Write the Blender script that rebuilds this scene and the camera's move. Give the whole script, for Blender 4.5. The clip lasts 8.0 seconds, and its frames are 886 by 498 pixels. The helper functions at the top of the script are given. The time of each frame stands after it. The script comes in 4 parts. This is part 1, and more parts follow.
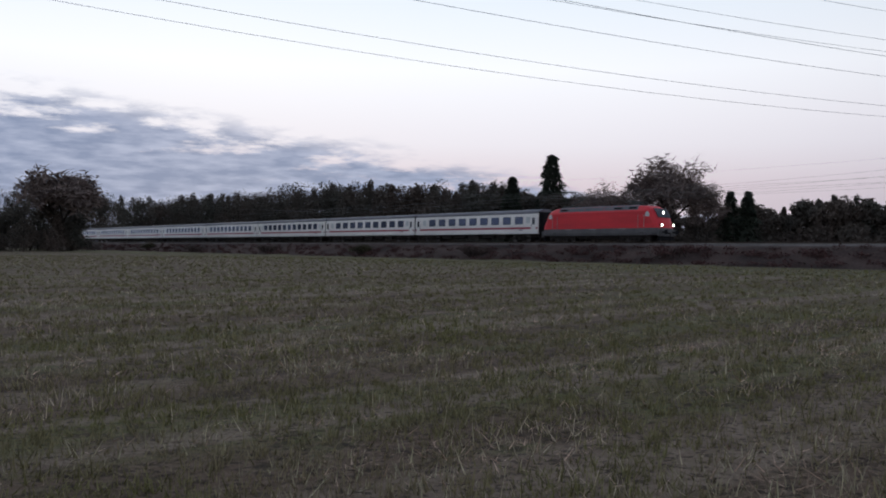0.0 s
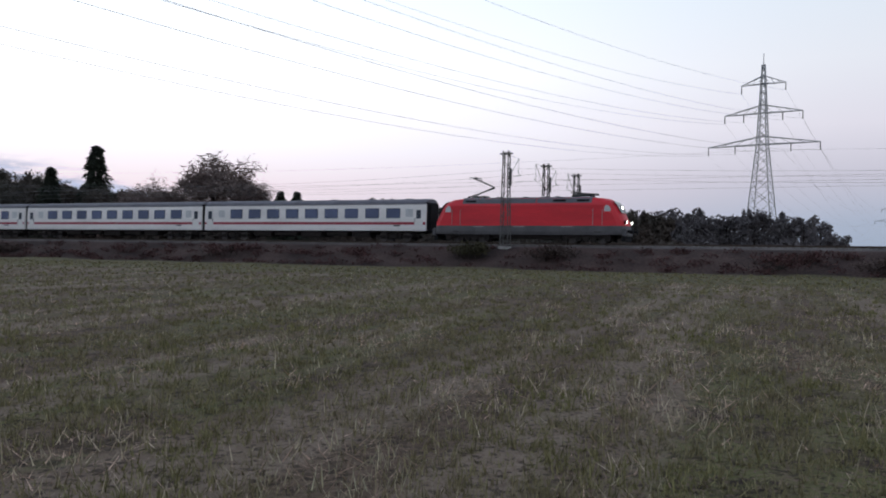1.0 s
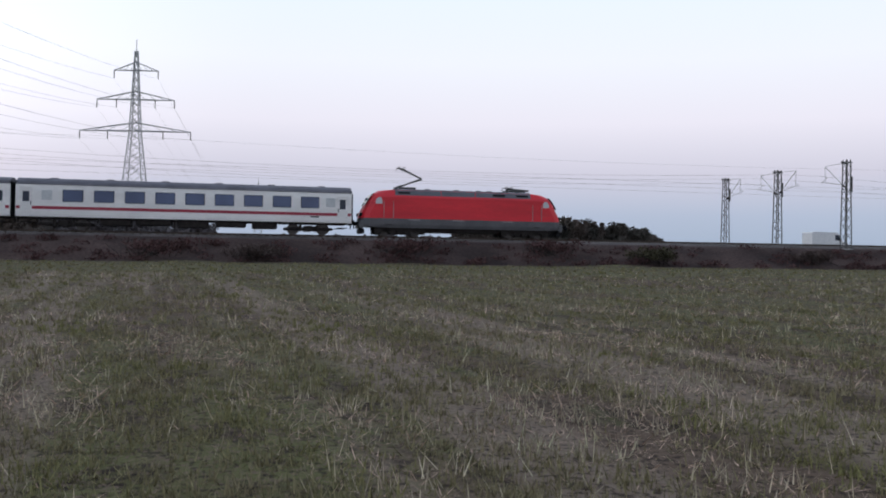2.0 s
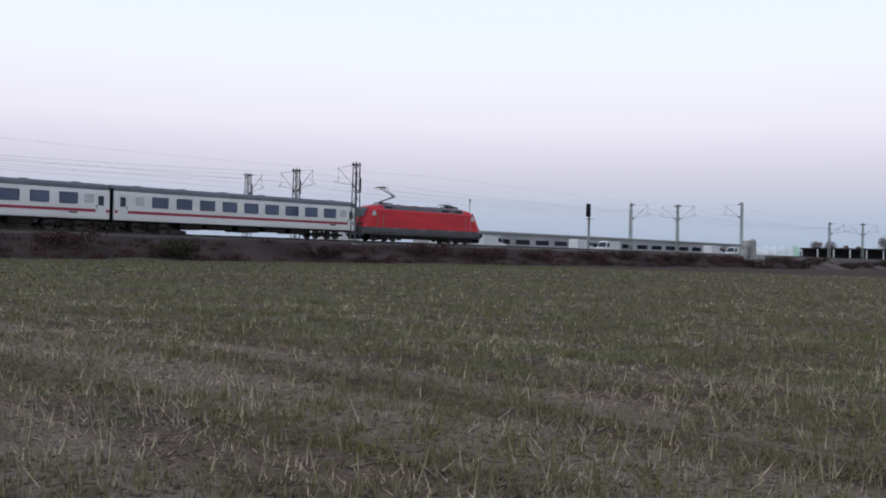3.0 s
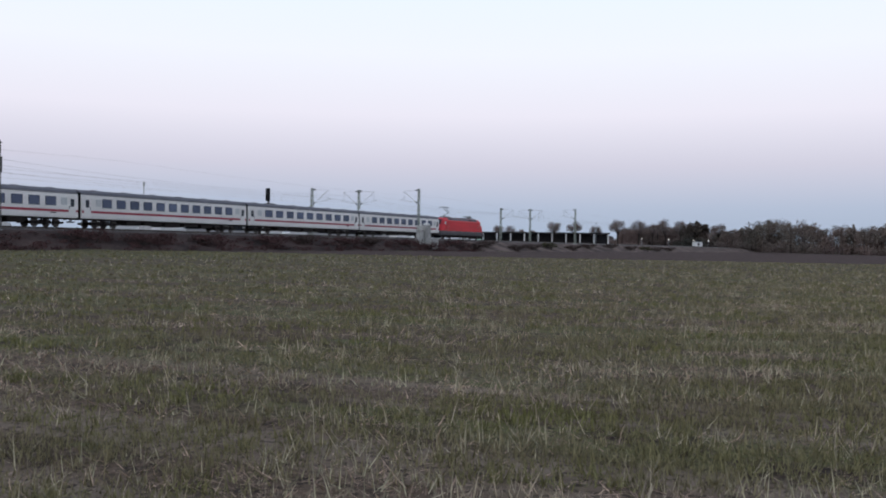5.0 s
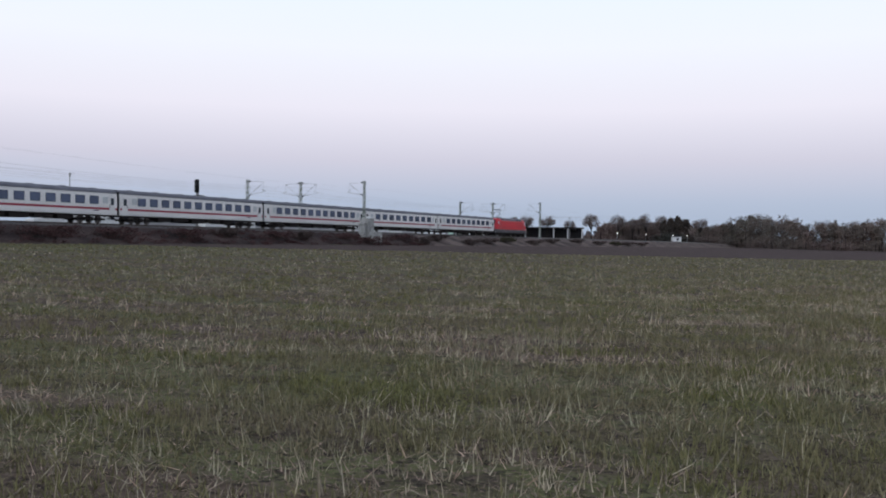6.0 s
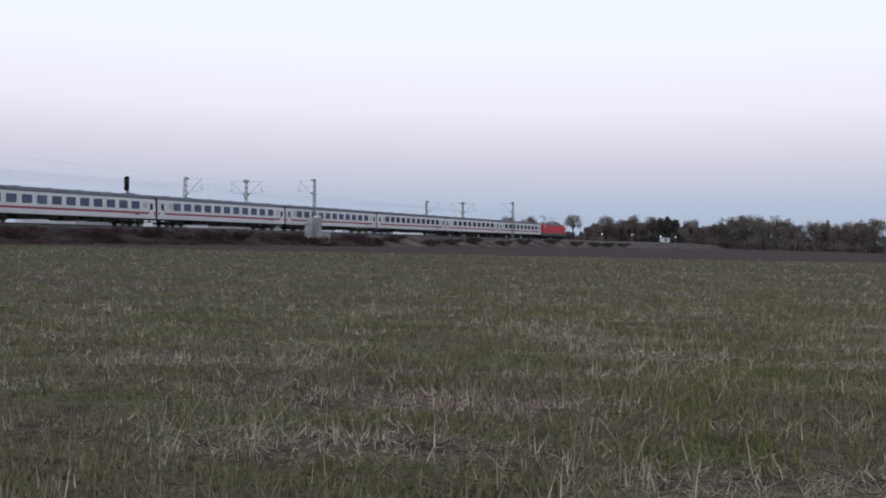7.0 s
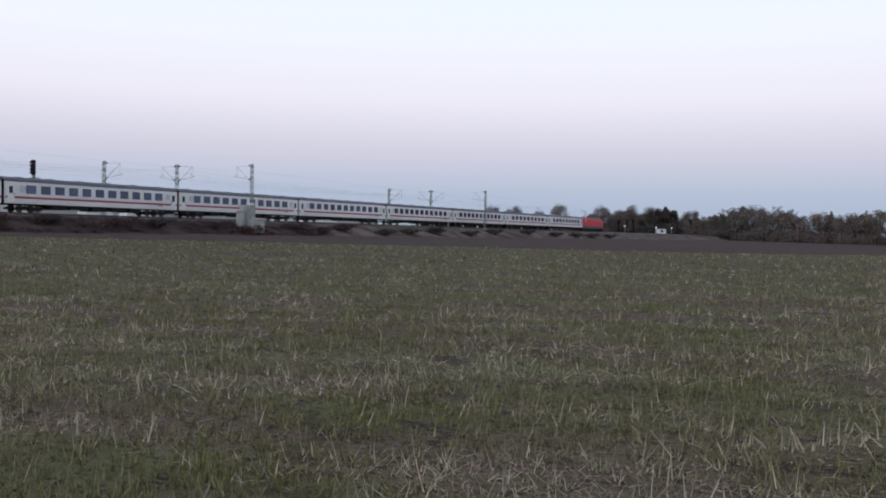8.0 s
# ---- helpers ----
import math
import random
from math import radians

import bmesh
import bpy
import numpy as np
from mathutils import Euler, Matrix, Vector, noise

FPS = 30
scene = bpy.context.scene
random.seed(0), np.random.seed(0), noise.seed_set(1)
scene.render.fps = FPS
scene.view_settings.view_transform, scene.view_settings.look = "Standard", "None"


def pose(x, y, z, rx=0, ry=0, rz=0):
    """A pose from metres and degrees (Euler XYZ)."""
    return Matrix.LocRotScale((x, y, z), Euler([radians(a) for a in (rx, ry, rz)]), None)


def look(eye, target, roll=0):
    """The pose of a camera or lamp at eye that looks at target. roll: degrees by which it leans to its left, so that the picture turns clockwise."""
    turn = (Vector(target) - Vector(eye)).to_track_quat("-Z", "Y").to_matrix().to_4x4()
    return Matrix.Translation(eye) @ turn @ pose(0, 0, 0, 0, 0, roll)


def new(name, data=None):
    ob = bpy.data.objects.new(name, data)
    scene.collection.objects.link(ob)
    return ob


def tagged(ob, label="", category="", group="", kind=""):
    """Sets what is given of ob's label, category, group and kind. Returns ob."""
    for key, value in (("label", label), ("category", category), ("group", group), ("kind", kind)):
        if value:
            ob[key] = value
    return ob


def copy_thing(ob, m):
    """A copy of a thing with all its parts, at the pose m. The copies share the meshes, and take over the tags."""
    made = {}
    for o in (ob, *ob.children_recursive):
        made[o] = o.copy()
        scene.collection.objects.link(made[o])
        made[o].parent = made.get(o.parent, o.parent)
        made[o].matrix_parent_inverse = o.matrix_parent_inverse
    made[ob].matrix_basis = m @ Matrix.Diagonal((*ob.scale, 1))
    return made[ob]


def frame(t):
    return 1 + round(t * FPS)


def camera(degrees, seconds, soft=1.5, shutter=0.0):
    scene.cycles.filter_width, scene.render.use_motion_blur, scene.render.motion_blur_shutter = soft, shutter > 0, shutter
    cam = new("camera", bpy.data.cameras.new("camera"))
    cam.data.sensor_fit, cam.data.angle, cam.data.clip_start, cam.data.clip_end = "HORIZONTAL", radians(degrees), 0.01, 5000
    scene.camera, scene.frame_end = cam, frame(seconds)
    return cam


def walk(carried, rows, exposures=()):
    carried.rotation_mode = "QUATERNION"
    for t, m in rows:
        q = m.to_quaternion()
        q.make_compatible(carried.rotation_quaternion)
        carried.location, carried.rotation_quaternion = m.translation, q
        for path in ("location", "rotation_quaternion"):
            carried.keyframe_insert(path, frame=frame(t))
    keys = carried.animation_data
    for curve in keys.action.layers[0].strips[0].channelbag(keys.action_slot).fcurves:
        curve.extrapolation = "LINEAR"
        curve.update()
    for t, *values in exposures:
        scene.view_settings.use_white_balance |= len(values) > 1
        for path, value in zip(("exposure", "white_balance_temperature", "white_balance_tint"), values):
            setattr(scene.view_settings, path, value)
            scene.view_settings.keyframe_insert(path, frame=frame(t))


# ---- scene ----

# ---- camera ----
cam = camera(52.6, 8.0, soft=1.9)
# seconds, x, y, z, pitch, roll, heading (degrees to the right of straight across the line)
PATH = [
    (0.0, 0.0, 0.0, 1.5, 0.26, 0.94, -47.95), (0.5, 0.0, 0.0, 1.5, 0.64, 0.91, -35.60), (1.0, 0.0, 0.0, 1.5, 0.62, 1.08, -19.86),
    (1.5, 0.0, 0.0, 1.5, 0.93, 0.92, -1.60), (1.7, 0.0, 0.0, 1.5, 0.74, 0.80, 6.59), (2.8, 0.0, 0.0, 1.5, 0.49, 1.22, 44.59),
    (3.0, 0.0, 0.0, 1.5, 0.51, 1.25, 48.55), (3.5, 0.0, 0.0, 1.5, 0.34, 1.01, 56.80), (4.0, 0.0, 0.0, 1.5, 0.28, 0.91, 62.28),
    (4.5, 0.1, -0.2, 1.5, 0.16, 0.67, 65.54), (5.0, 2.06, -3.2, 1.5, -0.12, 0.71, 67.10), (5.2, 3.30, -4.6, 1.5, -0.26, 0.70, 67.42),
    (6.3, 11.80, -10.6, 1.5, -0.46, 0.93, 67.24), (6.5, 13.42, -11.61, 1.5, -0.42, 0.97, 67.20), (7.0, 18.07, -14.03, 1.5, -0.38, 0.85, 67.08),
    (7.5, 23.74, -17.09, 1.5, -0.95, 1.00, 66.60), (8.0, 30.05, -20.52, 1.5, -0.98, 1.05, 66.00),
]
walk(cam, [(t, pose(x, y, z, 90 + p, -r, -h)) for t, x, y, z, p, r, h in PATH],
     exposures=((0.0, -0.58), (0.5, -0.45), (1.0, -0.20), (1.5, 0.0), (1.7, 0.0), (2.8, 0.0), (8.0, 0.0)))

# the railway line: u along it, w across it (away from the field), z up
LINE = math.radians(-5.26)
ORIGIN = Vector((0.0, 76.53, 0.0))
DIR = Vector((math.cos(LINE), math.sin(LINE), 0.0))
NRM = Vector((-math.sin(LINE), math.cos(LINE), 0.0))
RAIL = 3.06


def rail(u, w, z=0.0):
    return ORIGIN + DIR * u + NRM * w + Vector((0, 0, z))


def rail_pose(u, w, z=0.0, turn=0.0):
    p = rail(u, w, z)
    return pose(p.x, p.y, p.z, 0, 0, math.degrees(LINE) + turn)


def polar(bearing, r, z=0.0):
    b = math.radians(bearing)
    return Vector((r * math.sin(b), r * math.cos(b), z))


def lerp_table(table, x):
    return float(np.interp(x, [a for a, _ in table], [b for _, b in table]))


def profile(w):
    """Height of the land across the line."""
    pts = [(-400, 0.0), (-74, 0.0), (-13.5, 0.80), (-11.5, 0.78), (-6.6, 2.45), (-5.6, 2.6), (18, 2.75), (60, 2.9), (4000, 2.9)]
    for (a, za), (b, zb) in zip(pts, pts[1:]):
        if w <= b:
            return za + (zb - za) * max(0.0, (w - a)) / (b - a)
    return 2.9


def land(x, y):
    d = Vector((x, y, 0)) - ORIGIN
    return profile(d.dot(NRM))


# ---- light: dusk sky after sunset ----
world = bpy.data.worlds.new("dusk")
scene.world = world
world.use_nodes = True
wn, wl = world.node_tree.nodes, world.node_tree.links
wn.clear()


def wnode(kind, **props):
    n = wn.new(kind)
    for k, v in props.items():
        n.inputs[k].default_value = v
    return n


out = wn.new("ShaderNodeOutputWorld")
bg = wn.new("ShaderNodeBackground")
tc = wn.new("ShaderNodeTexCoord")
sep = wn.new("ShaderNodeSeparateXYZ")
wl.new(tc.outputs["Generated"], sep.inputs[0])
ramp = wn.new("ShaderNodeValToRGB")
wl.new(sep.outputs["Z"], ramp.inputs[0])
cr = ramp.color_ramp
SKY = [(0.0, (0.37, 0.46, 0.60)), (0.045, (0.46, 0.53, 0.68)), (0.09, (0.65, 0.64, 0.76)), (0.145, (0.86, 0.84, 0.95)),
       (0.21, (0.91, 0.945, 1.04)), (0.30, (0.85, 0.955, 1.08)), (0.6, (0.52, 0.62, 0.80)), (1.0, (0.38, 0.48, 0.68))]
cr.elements[0].position, cr.elements[0].color = SKY[0][0], (*SKY[0][1], 1)
cr.elements[1].position, cr.elements[1].color = SKY[-1][0], (*SKY[-1][1], 1)
for p, c in SKY[1:-1]:
    e = cr.elements.new(p)
    e.color = (*c, 1)
# afterglow to the west: brighter and pinker low over the woods
west = wn.new("ShaderNodeVectorMath")
west.operation = "DOT_PRODUCT"
wl.new(tc.outputs["Generated"], west.inputs[0])
west.inputs[1].default_value = (math.sin(math.radians(-70)), math.cos(math.radians(-70)), 0.15)
wr = wn.new("ShaderNodeMapRange")
wr.interpolation_type = "SMOOTHSTEP"
wr.inputs["From Min"].default_value, wr.inputs["From Max"].default_value = 0.22, 0.97
wl.new(west.outputs["Value"], wr.inputs["Value"])
glow = wn.new("ShaderNodeValToRGB")
wl.new(sep.outputs["Z"], glow.inputs[0])
gr = glow.color_ramp
GLOW = [(0.0, (0.92, 0.76, 0.84)), (0.075, (1.10, 0.95, 1.04)), (0.12, (1.28, 1.24, 1.34)), (0.2, (1.46, 1.50, 1.60)), (0.35, (1.04, 1.24, 1.46)), (1.0, (0.38, 0.48, 0.68))]
gr.elements[0].position, gr.elements[0].color = GLOW[0][0], (*GLOW[0][1], 1)
gr.elements[1].position, gr.elements[1].color = GLOW[-1][0], (*GLOW[-1][1], 1)
for p, c in GLOW[1:-1]:
    e = gr.elements.new(p)
    e.color = (*c, 1)
mix1 = wn.new("ShaderNodeMix")
mix1.data_type = "RGBA"
wl.new(wr.outputs["Result"], mix1.inputs["Factor"])
wl.new(ramp.outputs["Color"], mix1.inputs["A"])
wl.new(glow.outputs["Color"], mix1.inputs["B"])
# broken cloud bank, low in the west
cmap = wn.new("ShaderNodeMapping")
cmap.inputs["Scale"].default_value = (8.0, 8.0, 38.0)
cmap.inputs["Rotation"].default_value = (0.06, 0.09, 0.0)
wl.new(tc.outputs["Generated"], cmap.inputs["Vector"])
cn = wn.new("ShaderNodeTexNoise")
cn.inputs["Scale"].default_value, cn.inputs["Detail"].default_value, cn.inputs["Roughness"].default_value = 1.6, 8.0, 0.62
wl.new(cmap.outputs["Vector"], cn.inputs["Vector"])
cw = wn.new("ShaderNodeVectorMath")
cw.operation = "DOT_PRODUCT"
wl.new(tc.outputs["Generated"], cw.inputs[0])


def toward(bearing, elevation):
    b, e = math.radians(bearing), math.radians(elevation)
    return Vector((math.sin(b) * math.cos(e), math.cos(b) * math.cos(e), math.sin(e)))


# the bank's upper edge slants down from the west to the north-west
edge = toward(-77, 9.1).cross(toward(-42, 4.2)).normalized()
cw.inputs[1].default_value = edge
cwr = wn.new("ShaderNodeMapRange")
cwr.inputs["From Min"].default_value, cwr.inputs["From Max"].default_value = -0.03, 0.10
wl.new(cw.outputs["Value"], cwr.inputs["Value"])


def wmath(op, a, b):
    n = wn.new("ShaderNodeMath")
    n.operation = op
    for i, v in enumerate((a, b)):
        if isinstance(v, float):
            n.inputs[i].default_value = v
        else:
            wl.new(v, n.inputs[i])
    return n.outputs[0]


dens = wmath("ADD", cn.outputs["Fac"], wmath("MULTIPLY", cwr.outputs["Result"], 0.60))
cmask = wn.new("ShaderNodeMapRange")
cmask.interpolation_type = "SMOOTHSTEP"
cmask.inputs["From Min"].default_value, cmask.inputs["From Max"].default_value = 0.53, 0.74
wl.new(dens, cmask.inputs["Value"])
mix2 = wn.new("ShaderNodeMix")
mix2.data_type = "RGBA"
gate = wn.new("ShaderNodeMapRange")
gate.interpolation_type = "SMOOTHSTEP"
gate.inputs["From Min"].default_value, gate.inputs["From Max"].default_value = -0.03, 0.012
wl.new(cw.outputs["Value"], gate.inputs["Value"])
wl.new(wmath("MULTIPLY", cmask.outputs["Result"], gate.outputs["Result"]), mix2.inputs["Factor"])
wl.new(mix1.outputs["Result"], mix2.inputs["A"])
cn2 = wn.new("ShaderNodeTexNoise")
cn2.inputs["Scale"].default_value, cn2.inputs["Detail"].default_value = 3.4, 6.0
wl.new(cmap.outputs["Vector"], cn2.inputs["Vector"])
ccol = wn.new("ShaderNodeValToRGB")
wl.new(cn2.outputs["Fac"], ccol.inputs[0])
ccol.color_ramp.elements[0].position, ccol.color_ramp.elements[0].color = 0.36, (0.34, 0.43, 0.66, 1)
ccol.color_ramp.elements[1].position, ccol.color_ramp.elements[1].color = 0.68, (0.62, 0.70, 0.94, 1)
wl.new(ccol.outputs["Color"], mix2.inputs["B"])
# thin clear-air scattering on top of the haze
sky = wn.new("ShaderNodeTexSky")
sky.sky_type = "NISHITA"
sky.sun_disc = False
sky.sun_elevation, sky.sun_rotation = math.radians(14.0), math.radians(-62)
addc = wn.new("ShaderNodeMix")
addc.data_type, addc.blend_type = "RGBA", "ADD"
addc.inputs["Factor"].default_value = 0.002
wl.new(mix2.outputs["Result"], addc.inputs["A"])
wl.new(sky.outputs["Color"], addc.inputs["B"])
wl.new(addc.outputs["Result"], bg.inputs["Color"])
bg.inputs["Strength"].default_value = 0.98
wl.new(bg.outputs[0], out.inputs[0])

# added weak, wide lamp for light from the western glow; no sun is up
afterglow_lamp = new("afterglow_lamp", bpy.data.lights.new("afterglow_lamp", "SUN"))
afterglow_lamp.data.energy, afterglow_lamp.data.angle, afterglow_lamp.data.color = 0.3, math.radians(25), (1.0, 0.88, 0.84)
afterglow_lamp.matrix_world = look(polar(-62, 100, 24), (0, 0, 0))
scene.view_settings.exposure = 0.0


# ---- materials ----
def material(name, colour, rough=0.8, metal=0.0, vary=0.25, scale=2.0, fine=0.15, fine_scale=30.0, bump=0.0, spec=0.5, tint=None, per_object=0.0, per_island=0.0, stretch=(1, 1, 1)):
    """A surface with variation at two scales; colour is the real base colour (far woods: haze mixed in)."""
    m = bpy.data.materials.new(name)
    m.use_nodes = True
    nt = m.node_tree
    b = nt.nodes["Principled BSDF"]
    b.inputs["Roughness"].default_value, b.inputs["Metallic"].default_value = rough, metal
    b.inputs["Specular IOR Level"].default_value = spec if rough < 0.75 else 0.08
    t = nt.nodes.new("ShaderNodeTexCoord")
    mp = nt.nodes.new("ShaderNodeMapping")
    mp.inputs["Scale"].default_value = stretch
    nt.links.new(t.outputs["Object"], mp.inputs["Vector"])
    n1, n2 = nt.nodes.new("ShaderNodeTexNoise"), nt.nodes.new("ShaderNodeTexNoise")
    n1.inputs["Scale"].default_value, n1.inputs["Detail"].default_value = scale, 5
    n2.inputs["Scale"].default_value, n2.inputs["Detail"].default_value = fine_scale, 3
    for n in (n1, n2):
        nt.links.new(mp.outputs["Vector"], n.inputs["Vector"])
    mx = nt.nodes.new("ShaderNodeMix")
    mx.data_type = "RGBA"
    other = tint if tint else tuple(c * (1 - vary) for c in colour)
    mx.inputs["A"].default_value, mx.inputs["B"].default_value = (*colour, 1), (*other, 1)
    rm = nt.nodes.new("ShaderNodeMapRange")
    rm.inputs["From Min"].default_value, rm.inputs["From Max"].default_value = 0.36, 0.64
    nt.links.new(n1.outputs["Fac"], rm.inputs["Value"])
    nt.links.new(rm.outputs["Result"], mx.inputs["Factor"])
    hs = nt.nodes.new("ShaderNodeHueSaturation")
    nt.links.new(mx.outputs["Result"], hs.inputs["Color"])
    v = nt.nodes.new("ShaderNodeMapRange")
    v.inputs["To Min"].default_value, v.inputs["To Max"].default_value = 1 - 2 * fine, 1 + 2 * fine
    v.inputs["From Min"].default_value, v.inputs["From Max"].default_value = 0.2, 0.8
    nt.links.new(n2.outputs["Fac"], v.inputs["Value"])
    last = v.outputs["Result"]
    for amount, node_kind, socket in ((per_object, "ShaderNodeObjectInfo", "Random"), (per_island, "ShaderNodeNewGeometry", "Random Per Island")):
        if amount:
            src = nt.nodes.new(node_kind)
            r2 = nt.nodes.new("ShaderNodeMapRange")
            r2.inputs["To Min"].default_value, r2.inputs["To Max"].default_value = 1 - amount, 1 + amount
            nt.links.new(src.outputs[socket], r2.inputs["Value"])
            mu = nt.nodes.new("ShaderNodeMath")
            mu.operation = "MULTIPLY"
            nt.links.new(last, mu.inputs[0])
            nt.links.new(r2.outputs["Result"], mu.inputs[1])
            last = mu.outputs[0]
    nt.links.new(last, hs.inputs["Value"])
    nt.links.new(hs.outputs["Color"], b.inputs["Base Color"])
    if bump:
        bp = nt.nodes.new("ShaderNodeBump")
        bp.inputs["Strength"].default_value, bp.inputs["Distance"].default_value = min(1.0, bump), 0.05
        nt.links.new(n2.outputs["Fac"], bp.inputs["Height"])
        nt.links.new(bp.outputs["Normal"], b.inputs["Normal"])
    return m


def glowing(name, colour, strength):
    m = bpy.data.materials.new(name)
    m.use_nodes = True
    b = m.node_tree.nodes["Principled BSDF"]
    b.inputs["Base Color"].default_value = (*colour, 1)
    b.inputs["Emission Color"].default_value = (*colour, 1)
    b.inputs["Emission Strength"].default_value = strength
    return m


M_RED = material("loco_red", (0.70, 0.016, 0.030), 0.5, vary=0.22, scale=0.5, fine=0.05, fine_scale=6, stretch=(0.3, 1, 2))
M_GREY = material("loco_grey_skirt", (0.105, 0.103, 0.108), 0.6, vary=0.3, scale=0.8, fine=0.1, fine_scale=8)
M_ROOFGREY = material("roof_grey", (0.12, 0.12, 0.135), 0.65, vary=0.3, scale=0.5, fine=0.1, fine_scale=7)
M_COACH = material("coach_light_grey", (0.78, 0.75, 0.72), 0.4, vary=0.14, scale=0.4, fine=0.05, fine_scale=5, stretch=(0.5, 1, 2.5), per_object=0.05)
M_STRIPE = material("stripe_red", (0.33, 0.016, 0.042), 0.4, vary=0.15, scale=0.6, fine=0.05)
M_COACHROOF = material("coach_roof_grey", (0.13, 0.125, 0.145), 0.7, vary=0.3, scale=0.5, fine=0.12, fine_scale=4, per_object=0.12)
M_BLACK = material("rubber_black", (0.02, 0.02, 0.022), 0.8, vary=0.3, fine=0.1)
M_UNDER = material("bogie_brown_black", (0.035, 0.03, 0.028), 0.8, vary=0.4, scale=3, fine=0.2)
M_STEEL = material("wheel_steel", (0.10, 0.09, 0.085), 0.5, metal=0.5, vary=0.3)
M_PANE = material("tinted_pane", (0.10, 0.118, 0.18), 0.07, metal=0.38, vary=0.25, scale=0.35, fine=0.03, per_object=0.18)
# frosted glass, and the painted pale reflection of the cab side windows
M_FROST_REFLECT = material("frosted_and_painted_reflection", (0.52, 0.53, 0.53), 0.35, vary=0.1)
M_WIND = material("windscreen", (0.03, 0.035, 0.045), 0.05, metal=0.2, vary=0.1)
M_LAMP = glowing("headlight_lens", (1.0, 0.95, 0.85), 14.0)
M_WHITE = material("white_paint", (0.75, 0.75, 0.74), 0.5, vary=0.15, scale=3)
M_HANDRAIL = material("brushed_steel", (0.36, 0.33, 0.32), 0.5, metal=0.3, vary=0.2)
M_GALV = material("galvanised_steel", (0.42, 0.43, 0.43), 0.6, metal=0.2, vary=0.3, scale=4)
M_MASTGREEN = material("mast_grey_green", (0.26, 0.29, 0.25), 0.6, vary=0.3, scale=2)
M_MASTDARK = material("mast_dark_lattice", (0.09, 0.09, 0.085), 0.7, vary=0.3, scale=3)
M_WIRE = material("copper_wire_dark", (0.22, 0.225, 0.23), 0.5, metal=0.3, vary=0.2)
M_CABLE = material("aluminium_cable", (0.30, 0.31, 0.33), 0.5, metal=0.4, vary=0.2)
M_CONC = material("weathered_concrete", (0.42, 0.41, 0.39), 0.9, vary=0.35, scale=1.2, fine=0.15, fine_scale=9, bump=0.3)
M_BALLAST = material("ballast", (0.135, 0.118, 0.112), 0.95, vary=0.35, scale=0.6, fine=0.3, fine_scale=14, bump=0.8)
M_RAILM = material("rail_steel", (0.10, 0.075, 0.06), 0.6, metal=0.5, vary=0.3)
M_SLEEPER = material("sleeper_concrete", (0.26, 0.25, 0.24), 0.9, vary=0.3)
M_BARK = material("bark_dark", (0.055, 0.046, 0.04), 0.95, vary=0.4, scale=2, fine=0.25, fine_scale=12)
M_TWIG = material("bare_twigs", (0.22, 0.17, 0.155), 0.95, vary=0.4, scale=0.4, per_island=0.35)
M_NEEDLE = material("conifer_needles", (0.05, 0.06, 0.045), 0.9, vary=0.4, scale=0.3, per_island=0.4)
M_WOODS = material("woods_dark", (0.072, 0.070, 0.060), 0.95, vary=0.5, scale=0.06, tint=(0.090, 0.070, 0.060), per_island=0.3)
# distance haze is painted in: paler and greyer than the woods' own colour
M_WOODSHAZED = material("woods_far_haze_tinted", (0.17, 0.155, 0.16), 0.95, vary=0.4, scale=0.05, per_island=0.3)
M_THICKET = material("thicket_brown", (0.205, 0.145, 0.130), 0.95, vary=0.4, scale=0.04, tint=(0.145, 0.125, 0.105), per_island=0.4)
M_BRUSH = material("brush_reddish", (0.100, 0.054, 0.051), 0.95, vary=0.4, scale=0.5, per_island=0.4)
M_BRUSHG = material("brush_olive", (0.075, 0.068, 0.04), 0.95, vary=0.4, scale=0.5, per_island=0.4)
M_BRUSHB = material("brush_brown", (0.098, 0.072, 0.064), 0.95, vary=0.4, scale=0.5, per_island=0.35)
M_BANK = material("bank_dead_grass", (0.076, 0.051, 0.045), 0.97, vary=0.4, scale=0.22, tint=(0.034, 0.024, 0.022), fine=0.25, fine_scale=5, bump=0.8)
M_DRYBANK = material("bank_dry_grass", (0.165, 0.120, 0.102), 0.97, vary=0.4, scale=0.3, tint=(0.06, 0.045, 0.04), fine=0.2, fine_scale=5, bump=0.8)
M_SOIL = material("ploughed_soil", (0.080, 0.052, 0.046), 0.97, vary=0.35, scale=0.5, fine=0.2, fine_scale=6, bump=0.5)
M_WALL = material("warehouse_grey_wall", (0.46, 0.45, 0.45), 0.8, vary=0.25, scale=0.08, fine=0.06, fine_scale=1.5, stretch=(1, 1, 0.3))
M_DARKROOF = material("dark_sheet_roof", (0.05, 0.048, 0.05), 0.8, vary=0.3)
M_TARP = material("white_tarpaulin", (0.78, 0.79, 0.78), 0.55, vary=0.2, scale=0.5, fine=0.06, fine_scale=3)
M_TARPG = material("pale_green_sheet", (0.45, 0.62, 0.50), 0.6, vary=0.2, scale=0.5)
M_LIGHT = glowing("yard_light", (1.0, 0.93, 0.8), 2.5)


